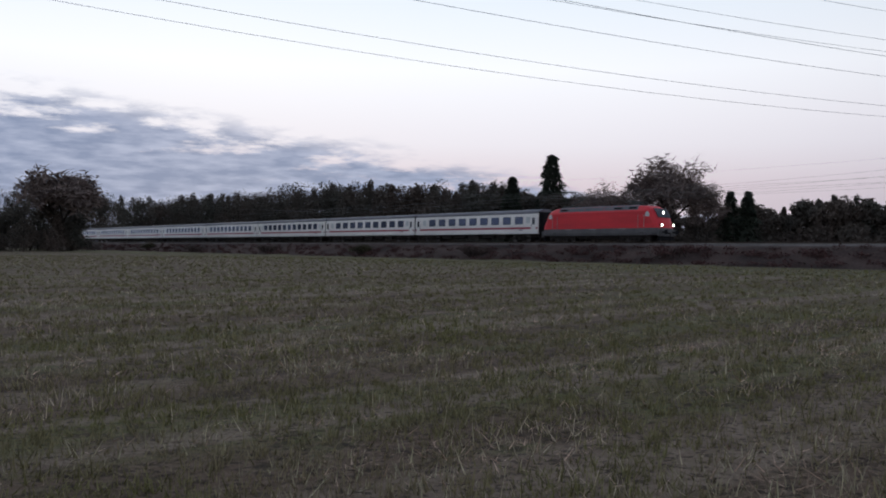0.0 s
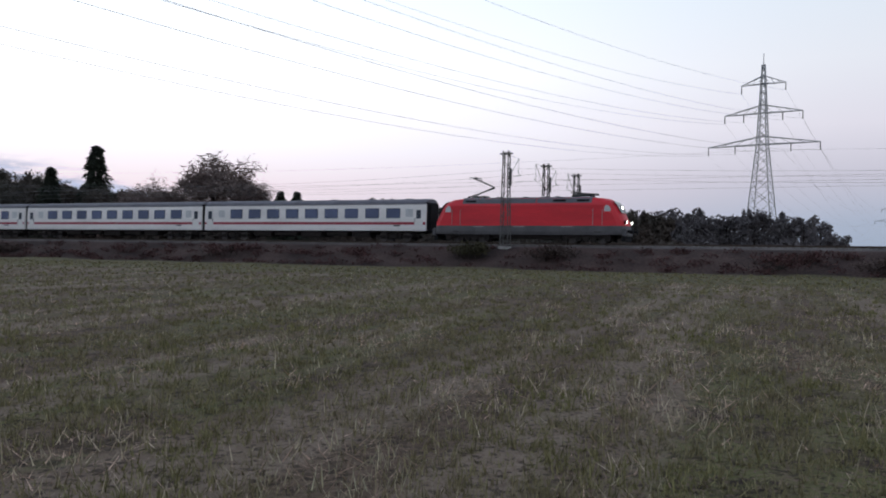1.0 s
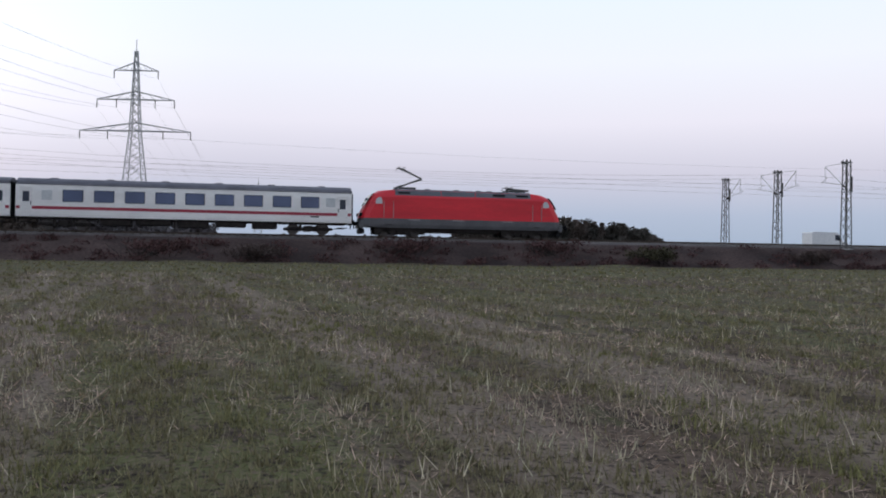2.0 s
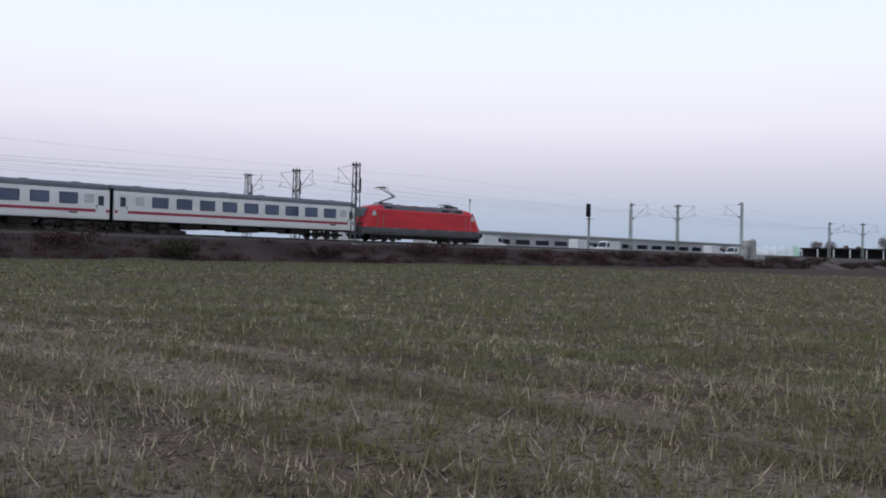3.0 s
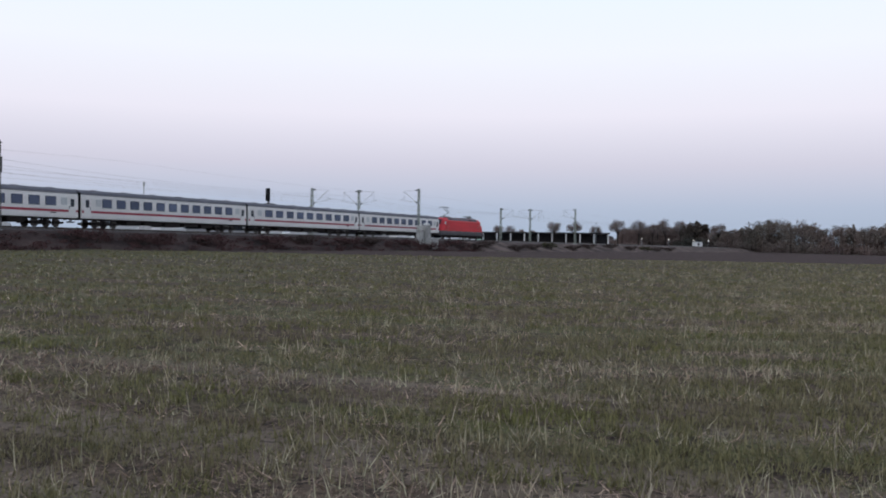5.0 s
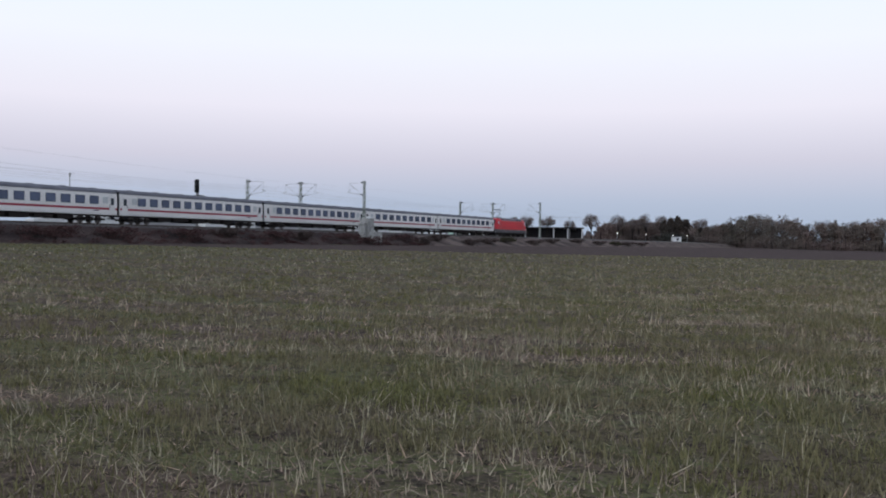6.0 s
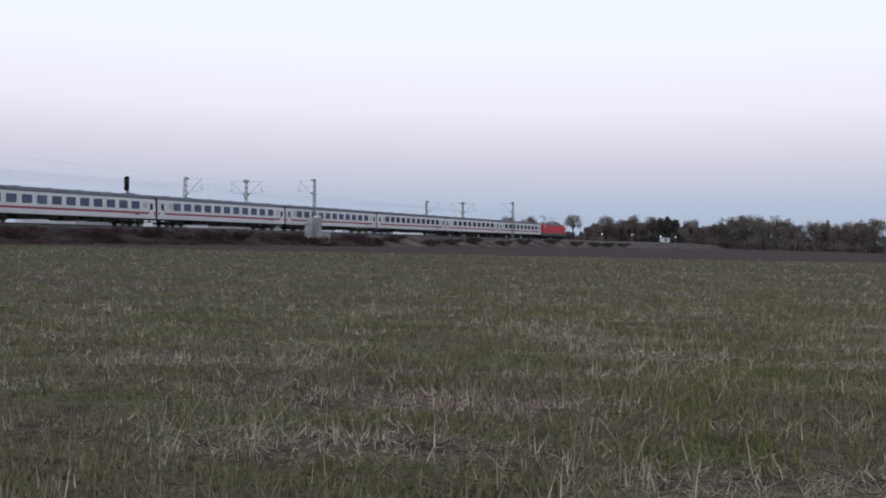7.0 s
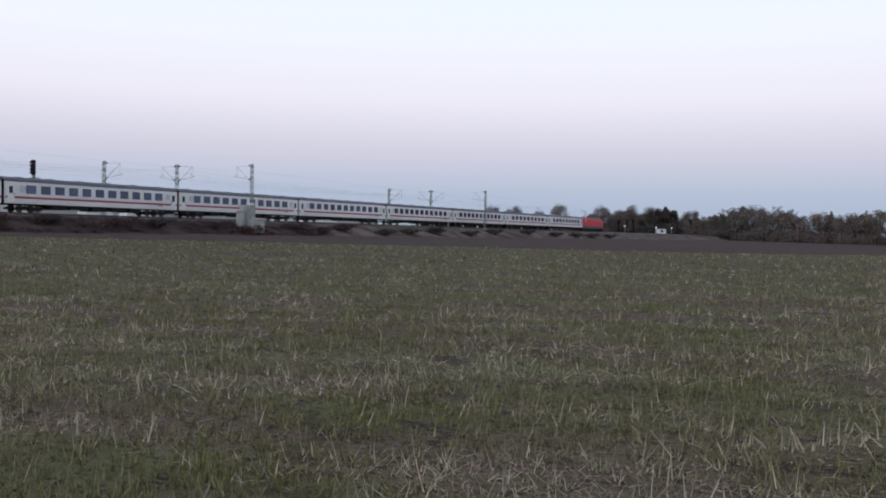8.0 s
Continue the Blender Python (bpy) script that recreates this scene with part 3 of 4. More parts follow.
def coach(wide):
    th = empty("passenger_coach", "light grey express coach with red stripe and dark roof" if wide else "light grey open coach with red stripe and narrow windows", "railway coach", "coaches of the train")
    L, hw = 13.02, 1.41
    side = [(-hw + 0.06, 0.98), (-hw, 1.2), (-hw, 2.2), (-hw + 0.03, 3.0), (-hw + 0.10, 3.52), (hw - 0.10, 3.52), (hw - 0.03, 3.0), (hw, 2.2), (hw, 1.2), (hw - 0.06, 0.98)]
    ends = [(-L, 0.94), (-L + 0.05, 1.0), (L - 0.05, 1.0), (L, 0.94)]
    part("body", loft([[(x, y * k, z) for y, z in side] for x, k in ends]), M_COACH, th)
    top = [(-hw + 0.09, 3.50), (-1.15, 3.78), (-0.75, 3.97), (-0.3, 4.05), (0.3, 4.05), (0.75, 3.97), (1.15, 3.78), (hw - 0.09, 3.50)]
    part("roof", loft([[(x, y * k, z if k == 1.0 else 3.5 + (z - 3.5) * 0.9) for y, z in top] for x, k in ends]), M_COACHROOF, th, "dark grey ribbed roof")
    # roof vents
    for i in range(6):
        x = -10.4 + i * 4.2
        part("roof_vent", box(x - 0.3, x + 0.3, -0.35, 0.35, 4.0, 4.11, 0.03), M_COACHROOF, th)
    for s in (-1, 1):
        y0, y1 = s * (hw - 0.01), s * (hw + 0.006)
        y0, y1 = min(y0, y1), max(y0, y1)
        part("stripe", box(-L + 0.06, L - 0.06, y0, y1, 1.58, 1.82), M_STRIPE, th, "red stripe")
        part("sill", box(-L + 0.06, L - 0.06, y0 - 0.01, y1 + 0.012, 1.0, 1.12, 0.02), M_COACH, th)
        part("gutter", box(-L + 0.1, L - 0.1, s * 1.325 - 0.02, s * 1.325 + 0.02, 3.49, 3.54), M_COACHROOF, th)
        n, pitch, width = (9, 2.3, 1.42) if wide else (11, 1.93, 1.18)
        c0 = 0.35 if wide else 0.0
        for i in range(n):
            x = c0 + (i - (n - 1) / 2) * pitch
            fr = box(x - width / 2 - 0.05, x + width / 2 + 0.05, s * 1.398 - 0.016, s * 1.398 + 0.016, 2.17, 3.13, 0.008)
            f = part("window", fr, M_BLACK, th)
            part("pane", box(x - width / 2, x + width / 2, s * 1.398 - 0.022, s * 1.398 + 0.022, 2.22, 3.08, 0.004), M_PANE, f, "blue-grey tinted pane")
        for d, x in ((-1, -10.75), (1, 11.25)):
            part("toilet_window", box(x - 0.38, x + 0.38, s * 1.398 - 0.018, s * 1.398 + 0.018, 2.3, 3.05, 0.01), M_FROST_REFLECT, th, "frosted window")
        for d in (-1, 1):
            x = d * 12.25
            dr = part("door", box(x - 0.45, x + 0.45, s * 1.402 - 0.02, s * 1.402 + 0.02, 1.12, 3.25, 0.015), M_COACH, th)
            part("pane", box(x - 0.24, x + 0.24, s * 1.405 - 0.028, s * 1.405 + 0.028, 2.15, 2.95, 0.01), M_WIND, dr)
            part("door_handle", box(x - d * 0.36 - 0.03, x - d * 0.36 + 0.03, s * 1.41 - 0.04, s * 1.41 + 0.04, 1.9, 2.2), M_BLACK, dr)
            part("steps", box(x - 0.4, x + 0.4, s * 1.2 - 0.15, s * 1.2 + 0.15, 0.55, 0.62), M_UNDER, th)
        part("lettering_bar", box(9.6, 10.3, y0 - 0.006, y1 + 0.006, 1.42, 1.54), M_BLACK, th)
    for d in (-1, 1):
        x0, x1 = sorted((d * 12.98, d * 13.2))
        part("gangway", box(x0, x1, -0.85, 0.85, 1.0, 3.6, 0.1), M_BLACK, th, "black rubber gangway bellows")
        part("end_wall", box(min(d * 12.9, d * 13.05), max(d * 12.9, d * 13.05), -1.25, 1.25, 1.0, 3.7, 0.03), M_BLACK, th)
        bogie(th, d * 9.5, 2.5, 0.46)
        buffers(th, d * 12.8, d)
    for x0, x1, z0 in ((-6.8, -4.6, 0.42), (-4.2, -1.5, 0.5), (-1.0, 1.4, 0.38), (2.0, 4.4, 0.5), (4.9, 6.9, 0.42)):
        part("underfloor_box", box(x0, x1, -1.2, 1.2, z0, 1.0, 0.05), M_UNDER, th)
    part("underframe", box(-12.6, 12.6, -1.2, 1.2, 0.86, 1.0), M_UNDER, th)
    return th


LOCO = locomotive()
COACH_A, COACH_B = coach(True), coach(False)
TRAIN = [(LOCO, 9.55)]
for i in range(9):
    at = 19.1 + 13.2 + 26.4 * i
    kind = COACH_A if i in (0, 1) else COACH_B
    if i in (0, 2):
        ob = kind
    else:
        ob = copy_thing(kind, Matrix.Identity(4))
    TRAIN.append((ob, at))

# ---- overhead line ----
MAST_W = (-6.5, 3.85, 13.6)
ROWS = [-165, -93, -20, 60.8, 133.5, 207, 280, 350]
# rows of three masts across the line: (u, w) each
MASTS = [[(u, w) for w in MAST_W] for u in ROWS[2:4]]
MASTS += [[(141.0, -4.0), (132.3, 2.35), (119.6, 2.4)], [(218.4, -4.0), (205.0, 2.35), (188.5, 2.4)]]


def mast(kind, arms, height):
    """A contact-line mast with its cantilevers; arms: -1 towards the field, +1 away."""
    lattice = kind == "lattice"
    mat = M_MASTDARK if lattice else M_MASTGREEN
    th = empty("catenary_mast", "dark steel lattice mast with cantilever and weights" if lattice else "grey-green steel mast with catenary cantilever", "mast", "masts of the overhead line")
    a, b = (0.34, 0.22) if lattice else (0.20, 0.13)
    bm = bmesh.new()
    for sx in (-1, 1):
        for sy in (-1, 1):
            bar((sx * a, sy * a, 0), (sx * b, sy * b, height), 0.05 if lattice else 0.045, bm, 4)
    n = int(height / 0.75)
    for i in range(n):
        z0, z1 = height * i / n, height * (i + 1) / n
        k0, k1 = a + (b - a) * i / n, a + (b - a) * (i + 1) / n
        q = 1 if i % 2 else -1
        for s in (-1, 1):
            bar((-q * k0, s * k0, z0), (q * k1, s * k1, z1), 0.026, bm, 4)
            bar((s * k0, -q * k0, z0), (s * k1, q * k1, z1), 0.026, bm, 4)
    part("post", bm, mat, th)
    part("footing", box(-0.45, 0.45, -0.45, 0.45, -0.5, 0.12, 0.04), M_CONC, th)
    for s in arms:
        reach, H = 3.0, height
        bm = bar((0, s * 0.15, H - 2.5), (0, s * reach, H - 0.35), 0.032, None, 6)
        bar((0, s * 0.15, H - 0.25), (0, s * reach, H - 0.35), 0.02, bm, 6)
        bar((0, s * 0.6, H - 2.2), (0, s * (reach + 0.5), H - 1.75), 0.024, bm, 6)
        bar((0, s * reach, H - 0.4), (0, s * (reach - 0.1), H - 1.8), 0.018, bm, 6)
        bar((0, s * (reach + 0.4), H - 1.76), (0, s * (reach - 0.4), H - 1.35), 0.02, bm, 6)
        arm = part("cantilever", bm, M_GALV, th)
        part("insulator", bar((0, s * 0.25, H - 2.43), (0, s * 0.62, H - 2.16), 0.085, None, 8), M_UNDER, arm)
        part("insulator", bar((0, s * 0.25, H - 0.25), (0, s * 0.65, H - 0.26), 0.075, None, 8), M_UNDER, arm)
    if lattice:
        part("top_beam", box(-0.55, 0.55, -0.06, 0.06, height - 0.3, height - 0.18), mat, th)
        for x in (0.42,):
            bm = bar((x, -0.1, 5.2), (x, -0.1, 6.6), 0.12, None, 10)
            bar((x, -0.1, 6.9), (x, -0.1, height - 0.4), 0.015, bm, 4)
            part("tension_weight", bm, M_MASTDARK, th)
    else:
        part("top_beam", box(-0.06, 0.06, -0.35 if -1 in arms else -0.1, 0.35 if 1 in arms else 0.1, height - 0.12, height), mat, th)
    return th


PROTO = {}
for r, row in enumerate(MASTS):
    lat = r < 2
    for j, (u, w) in enumerate(row):
        arms = ((1,), (-1, 1), (-1,))[j]
        base = profile(w)
        m = rail_pose(u, w, base + 0.02)
        if (lat, j) not in PROTO:
            PROTO[lat, j] = mast("lattice" if lat else "plain", arms, RAIL - base + (7.5 if lat else (8.2, 7.6, 7.1)[j]))
            PROTO[lat, j].matrix_basis = m
        else:
            copy_thing(PROTO[lat, j], m)


def wire(name, pts, r, mat, label, category="wire", kind=""):
    """A thin cable through pts."""
    bm = bmesh.new()
    sec = []
    for i, p in enumerate(pts):
        d = (pts[min(i + 1, len(pts) - 1)] - pts[max(i - 1, 0)]).normalized()
        s = d.cross(Vector((0, 0, 1))).normalized() * r
        up = s.cross(d).normalized() * r
        sec.append([p + s, p + up, p - s, p - up])
    ob = part(name, loft(sec, bm), mat)
    return tagged(ob, label, category, kind=kind) if label else ob


for w in (0.0, 4.7, 10.9):
    us = np.arange(-165, 351, 4.0)
    sus = []
    for u in us:
        k = max(i for i in range(len(ROWS)) if ROWS[i] <= u)
        k = min(k, len(ROWS) - 2)
        f = (u - ROWS[k]) / (ROWS[k + 1] - ROWS[k])
        sus.append(rail(u, w, RAIL + 6.75 - 1.2 * 4 * f * (1 - f) * 0.85))
    th = empty("contact_line", "thin dark contact wire hung from a sagging catenary wire", "overhead wire", "overhead wires")
    for name, pts, r in (("catenary_wire", sus, 0.008), ("contact_wire", [rail(u, w, RAIL + 5.55) for u in us], 0.008)):
        ob = wire(name, pts, r, M_WIRE, "")
        ob.parent = th
    for p, u in zip(sus[::3], us[::3]):
        part("dropper", bar(p, rail(u, w, RAIL + 5.55), 0.004, None, 3), M_WIRE, th)
# feeder wires along the mast heads
for w in MAST_W[:1]:
    wire("feeder_wire", [rail(u, w, RAIL + 6.9 - 0.5 * abs(math.sin(u * 0.043))) for u in range(-165, 351, 6)], 0.0045, M_WIRE, "thin dark feeder wire between mast heads")


def signal():
    th = empty("railway_signal", "black colour-light signal head on a slim post", "signal")
    part("post", bar((0, 0, 0), (0, 0, 5.2), 0.09, None, 10), M_GALV, th)
    part("head", box(-0.14, 0.14, -0.33, 0.33, 4.9, 6.75, 0.06), M_BLACK, th)
    bm = bmesh.new()
    for z in (5.2, 5.6, 6.0, 6.4):
        bar((-0.14, 0.0, z), (-0.42, 0.0, z + 0.02), 0.13, bm, 10)
    part("hood", bm, M_BLACK, th)
    part("ladder", box(0.12, 0.16, -0.2, 0.2, 0.3, 4.9), M_GALV, th)
    part("platform", box(-0.1, 0.7, -0.5, 0.5, 4.55, 4.62), M_MASTDARK, th)
    return th


sg = signal()
sg.matrix_basis = rail_pose(109.0, 2.2, 2.75)


def thin_post(h, mat=M_GALV):
    th = empty("pole", "slim steel pole beside the track", "pole", "poles by the line")
    part("shaft", bar((0, 0, 0), (0, 0, h), 0.09, None, 8, 0.06), mat, th)
    part("cap", box(-0.12, 0.12, -0.12, 0.12, h - 0.5, h, 0.03), mat, th)
    return th


tp = thin_post(7.6)
tp.matrix_basis = rail_pose(103, 20, 2.75)
for u, w in ((300, 18),):
    copy_thing(tp, rail_pose(u, w, 2.75))


def concrete_block():
    th = empty("concrete_abutment", "weathered stepped concrete block on the bank", "concrete block")
    part("lower_block", box(-0.9, 1.35, -1.3, 0.6, -0.7, 2.05, 0.05), M_CONC, th)
    part("upper_block", box(-1.5, 0.35, -0.4, 1.0, 1.2, 4.2, 0.05), M_CONC, th)
    part("wing_block", box(-2.2, -1.5, -0.2, 0.9, 1.1, 3.4, 0.05), M_CONC, th)
    part("cap_plate", box(-0.7, 0.2, -0.35, 0.4, 4.19, 4.5, 0.05), M_WHITE, th)
    return th


cb = concrete_block()
cb.matrix_basis = rail_pose(135.6, -8.8, 0.8)


# ---- high-voltage line ----
ARMS = ((30.6, 14.6), (39.0, 10.2), (46.8, 5.8))


def pylon(height, arms, label):
    th = empty("power_pylon", label, "pylon", "pylons of the power line")
    bm = bmesh.new()

    def half(z):
        return 4.0 + (1.3 - 4.0) * min(1, z / 30.0) if z < 30 else 1.3 + (0.25 - 1.3) * (z - 30) / (height - 30)
    lv = [0, 5, 10, 14.5, 18.5, 22, 25, 28] + [30 + 2.2 * i for i in range(int((height - 30) / 2.2) + 1)]
    for za, zb in zip(lv, lv[1:]):
        a, b = half(za), half(zb)
        for sx in (-1, 1):
            for sy in (-1, 1):
                bar((sx * a, sy * a, za), (sx * b, sy * b, zb), 0.14, bm, 4)
            for q in (-1, 1):
                bar((-q * a, sx * a, za), (q * b, sx * b, zb), 0.07, bm, 4)
                bar((sx * a, -q * a, za), (sx * b, q * b, zb), 0.07, bm, 4)
    bar((0, 0, height - 2.5), (0, 0, height + 1), 0.1, bm, 4)
    part("tower", bm, M_GALV, th)
    for z, w in arms:
        bm = bmesh.new()
        for s in (-1, 1):
            for q in (-1, 1):
                bar((0, q * half(z), z), (s * w, 0, z - 0.1), 0.11, bm, 4)
                bar((0, q * half(z) * 0.7, z + 2.2), (s * w, 0, z - 0.05), 0.10, bm, 4)
            for f in (0.25, 0.5, 0.75):
                bar((s * w * f, half(z) * (1 - f), z), (s * w * f, -half(z) * (1 - f), z), 0.05, bm, 4)
                bar((s * w * f, 0, z), (s * w * (f - 0.2), 0, z + 2.2 * (1 - f + 0.2)), 0.06, bm, 4)
        arm = part("crossarm", bm, M_GALV, th)
        for s in (-1, 1):
            for f in ((1.0, 0.5) if w > 8 else (1.0,)):
                part("insulator", bar((s * w * f, 0, z - 0.1), (s * w * f, 0, z - 2.2), 0.12, None, 6), M_UNDER, arm)
    return th


PY = [Vector((-88, -4, 0)), Vector((-1.5, 253, 2.9)), Vector((85, 690, 2.9))]


def pylon_pose(i, d):
    return pose(PY[i].x, PY[i].y, PY[i].z, 0, 0, math.degrees(math.atan2(d.y, d.x)) - 90)


py = pylon(54, ARMS, "tall grey steel lattice pylon with three crossarms")
d01, d12 = PY[1] - PY[0], PY[2] - PY[1]
py.matrix_basis = pylon_pose(1, d01 + d12 * 0.3)
copy_thing(py, pylon_pose(0, d01))
copy_thing(py, pylon_pose(2, d12))
for (i, j, sag) in ((0, 1, 7.0), (1, 2, 18.0)):
    a, b = PY[i], PY[j]
    d = (b - a).normalized()
    across = Vector((d.y, -d.x, 0))
    for z, w in ARMS:
        for f in ((-1, -0.5, 0.5, 1) if w > 8 else (-1, 1)):
            pts = []
            for k in range(41):
                q = k / 40
                p = a.lerp(b, q) + across * w * f
                p.z = a.z + (b.z - a.z) * q + z - 2.2 - sag * 4 * q * (1 - q)
                pts.append(p)
            tagged(wire("power_cable", pts, 0.024 if i == 0 else 0.02, M_CABLE, "thin sagging power cable between pylons", "power cable"), group="cables of the power line")


# ---- trees ----
def tri_cloud(rng, centres, radii, count, size, flat=0.0, thin=1.0):
    """Many small leaf or twig triangles filling lobes."""
    centres, radii = np.array(centres), np.array(radii)
    idx = rng.integers(0, len(centres), count)
    d = rng.normal(size=(count, 3))
    d /= np.linalg.norm(d, axis=1)[:, None]
    rr = rng.random(count) ** 0.45
    p = centres[idx] + d * radii[idx] * rr[:, None]
    a = rng.normal(size=(count, 3))
    a[:, 2] *= 1 - flat
    a /= np.linalg.norm(a, axis=1)[:, None]
    b = np.cross(a, rng.normal(size=(count, 3)))
    b /= np.linalg.norm(b, axis=1)[:, None] + 1e-9
    s = size * (0.5 + rng.random(count))[:, None]
    v = np.stack([p - a * s * 0.6 - b * s * 0.3 * thin, p + a * s * 0.7, p + b * s * 0.45 * thin - a * s * 0.1], 1).reshape(-1, 3)
    return v


def tri_mesh(name, v, mat):
    n = len(v) // 3
    me = bpy.data.meshes.new(name)
    me.vertices.add(len(v))
    me.vertices.foreach_set("co", np.asarray(v, dtype=np.float32).ravel())
    me.loops.add(len(v))
    me.loops.foreach_set("vertex_index", np.arange(len(v), dtype=np.int32))
    me.polygons.add(n)
    me.polygons.foreach_set("loop_start", np.arange(0, len(v), 3, dtype=np.int32))
    me.materials.append(mat)
    me.update(calc_edges=True)
    return me


def branches(rng, height, spread, levels=4, kids=4, trunk=0.25, lean=0.9):
    """Limb segments (a, b, ra, rb) of a bare tree."""
    segs, tips = [], []

    def grow(p, d, length, r, lv):
        q = p + d * length
        segs.append((p, q, r, r * 0.62))
        if lv == 0:
            tips.append(q)
            return
        n = kids + (1 if rng.random() < 0.5 else 0)
        for i in range(n):
            ang = 2 * math.pi * (i + rng.random() * 0.8) / n
            tilt = (0.35 + 0.55 * rng.random()) * spread
            side = np.array([math.cos(ang), math.sin(ang), 0.0])
            side -= d * (side @ d)
            side /= np.linalg.norm(side) + 1e-9
            nd = d * math.cos(tilt) + side * math.sin(tilt)
            nd[2] += 0.12 * lean
            nd /= np.linalg.norm(nd)
            grow(p + d * length * (0.6 + 0.4 * rng.random()), nd, length * (0.55 + 0.25 * rng.random()), r * 0.55, lv - 1)
    grow(np.zeros(3), np.array([0.03, 0.02, 1.0]), height * 0.36, trunk, levels)
    return segs, tips


def seg_mesh(name, segs, mat):
    v, f = [], []
    for a, b, ra, rb in segs:
        d = b - a
        d = d / (np.linalg.norm(d) + 1e-9)
        s = np.cross(d, [0.3, 0.9, 0.1])
        s /= np.linalg.norm(s) + 1e-9
        t = np.cross(d, s)
        k = len(v)
        for p, r in ((a, ra), (b, rb)):
            for i in range(4):
                c, n = math.cos(i * math.pi / 2), math.sin(i * math.pi / 2)
                v.append(p + s * r * c + t * r * n)
        f += [(k + i, k + (i + 1) % 4, k + 4 + (i + 1) % 4, k + 4 + i) for i in range(4)]
    return mesh_of(name, v, f, mat)


def under(name, me, parent):
    ob = new(name, me)
    ob.parent = parent
    return ob


def bare_tree(seed, height, spread, label, group="", twig=2200, leafy=0.0, levels=4):
    rng = np.random.default_rng(seed)
    th = empty("tree", label, "tree", group)
    segs, tips = branches(rng, height, spread, levels, 4, height * 0.022)
    top = max(q[2] for q in tips)
    k = height / top
    segs = [(a * k, b * k, ra, rb) for a, b, ra, rb in segs]
    tips = np.array(tips) * k
    under("trunk", seg_mesh("trunk", [s for s in segs if s[2] > height * 0.006], M_BARK), th)
    fine = [s for s in segs if s[2] <= height * 0.006]
    under("limb_work", seg_mesh("limb_work", fine, M_TWIG), th)
    # fine twigs as thin slivers round the tips
    c = tips[rng.integers(0, len(tips), twig)] + rng.normal(size=(twig, 3)) * height * 0.035
    a = rng.normal(size=(twig, 3))
    a[:, 2] = abs(a[:, 2]) * 0.6
    a /= np.linalg.norm(a, axis=1)[:, None]
    b = np.cross(a, rng.normal(size=(twig, 3)))
    b /= np.linalg.norm(b, axis=1)[:, None]
    L = height * 0.045 * (0.6 + rng.random(twig))[:, None]
    wd = 0.03 + 0.012 * height * leafy
    v = np.stack([c - a * L - b * wd, c - a * L * 0.6 + b * wd, c + a * L], 1).reshape(-1, 3)
    under("crown", tri_mesh("crown", v, M_TWIG), th)
    return th


def round_tree(seed, height, label, group):
    """A round-headed bare tree: short trunk, spread limbs, a ball of fine twigs with gaps."""
    rng = np.random.default_rng(seed)
    th = empty("tree", label, "tree", group)
    under("trunk", seg_mesh("trunk", [(np.zeros(3), np.array([0.05, 0, height * 0.5]), height * 0.025, height * 0.014)], M_BARK), th)
    segs, c = [], []
    for k in range(16):
        d = rng.normal(size=3)
        d[2] = abs(d[2]) * 0.9 + 0.1
        d /= np.linalg.norm(d)
        tip = np.array([0, 0, height * 0.52]) + d * np.array([0.30, 0.30, 0.38]) * height * (0.75 + 0.25 * rng.random())
        segs.append((np.array([0, 0, height * (0.3 + 0.2 * rng.random())]), tip, height * 0.010, 0.02))
        c.append(tip * np.array([0.8, 0.8, 0.93]))
    under("limb_work", seg_mesh("limb_work", segs, M_BARK), th)
    v = tri_cloud(rng, c, [(height * 0.13,) * 3] * len(c), 5200, height * 0.034, 0.0, 0.22)
    under("crown", tri_mesh("crown", v, M_TWIG), th)
    return th


def conifer(seed, height, width, label, group=""):
    rng = np.random.default_rng(seed)
    th = empty("conifer", label, "conifer tree", group)
    under("trunk", seg_mesh("trunk", [(np.zeros(3), np.array([0, 0, height]), height * 0.016, 0.03)], M_BARK), th)
    out = []
    n = 5200
    z = height * (0.10 + 0.90 * rng.random(n) ** 0.9)
    prof = (1.03 - z / height) ** 0.68 * (0.86 + 0.14 * np.sin(z * 4.1))
    ang = rng.random(n) * 2 * math.pi
    lump = 0.8 + 0.3 * np.sin(ang * 3 + z)
    r = width / 2 * prof * lump * rng.random(n) ** 0.4 + 0.1
    p = np.stack([r * np.cos(ang), r * np.sin(ang), z - r * 0.25], 1)
    o = np.stack([np.cos(ang), np.sin(ang), -0.35 + 0.3 * rng.normal(size=n)], 1)
    o /= np.linalg.norm(o, axis=1)[:, None]
    b = np.cross(o, [0, 0, 1.0]) + 0.4 * rng.normal(size=(n, 3))
    b /= np.linalg.norm(b, axis=1)[:, None]
    s = height * 0.035 * (0.5 + rng.random(n))[:, None]
    v = np.stack([p - o * s * 0.5 - b * s * 0.35, p + b * s * 0.35, p + o * s], 1).reshape(-1, 3)
    under("crown", tri_mesh("crown", v, M_NEEDLE), th)
    return th


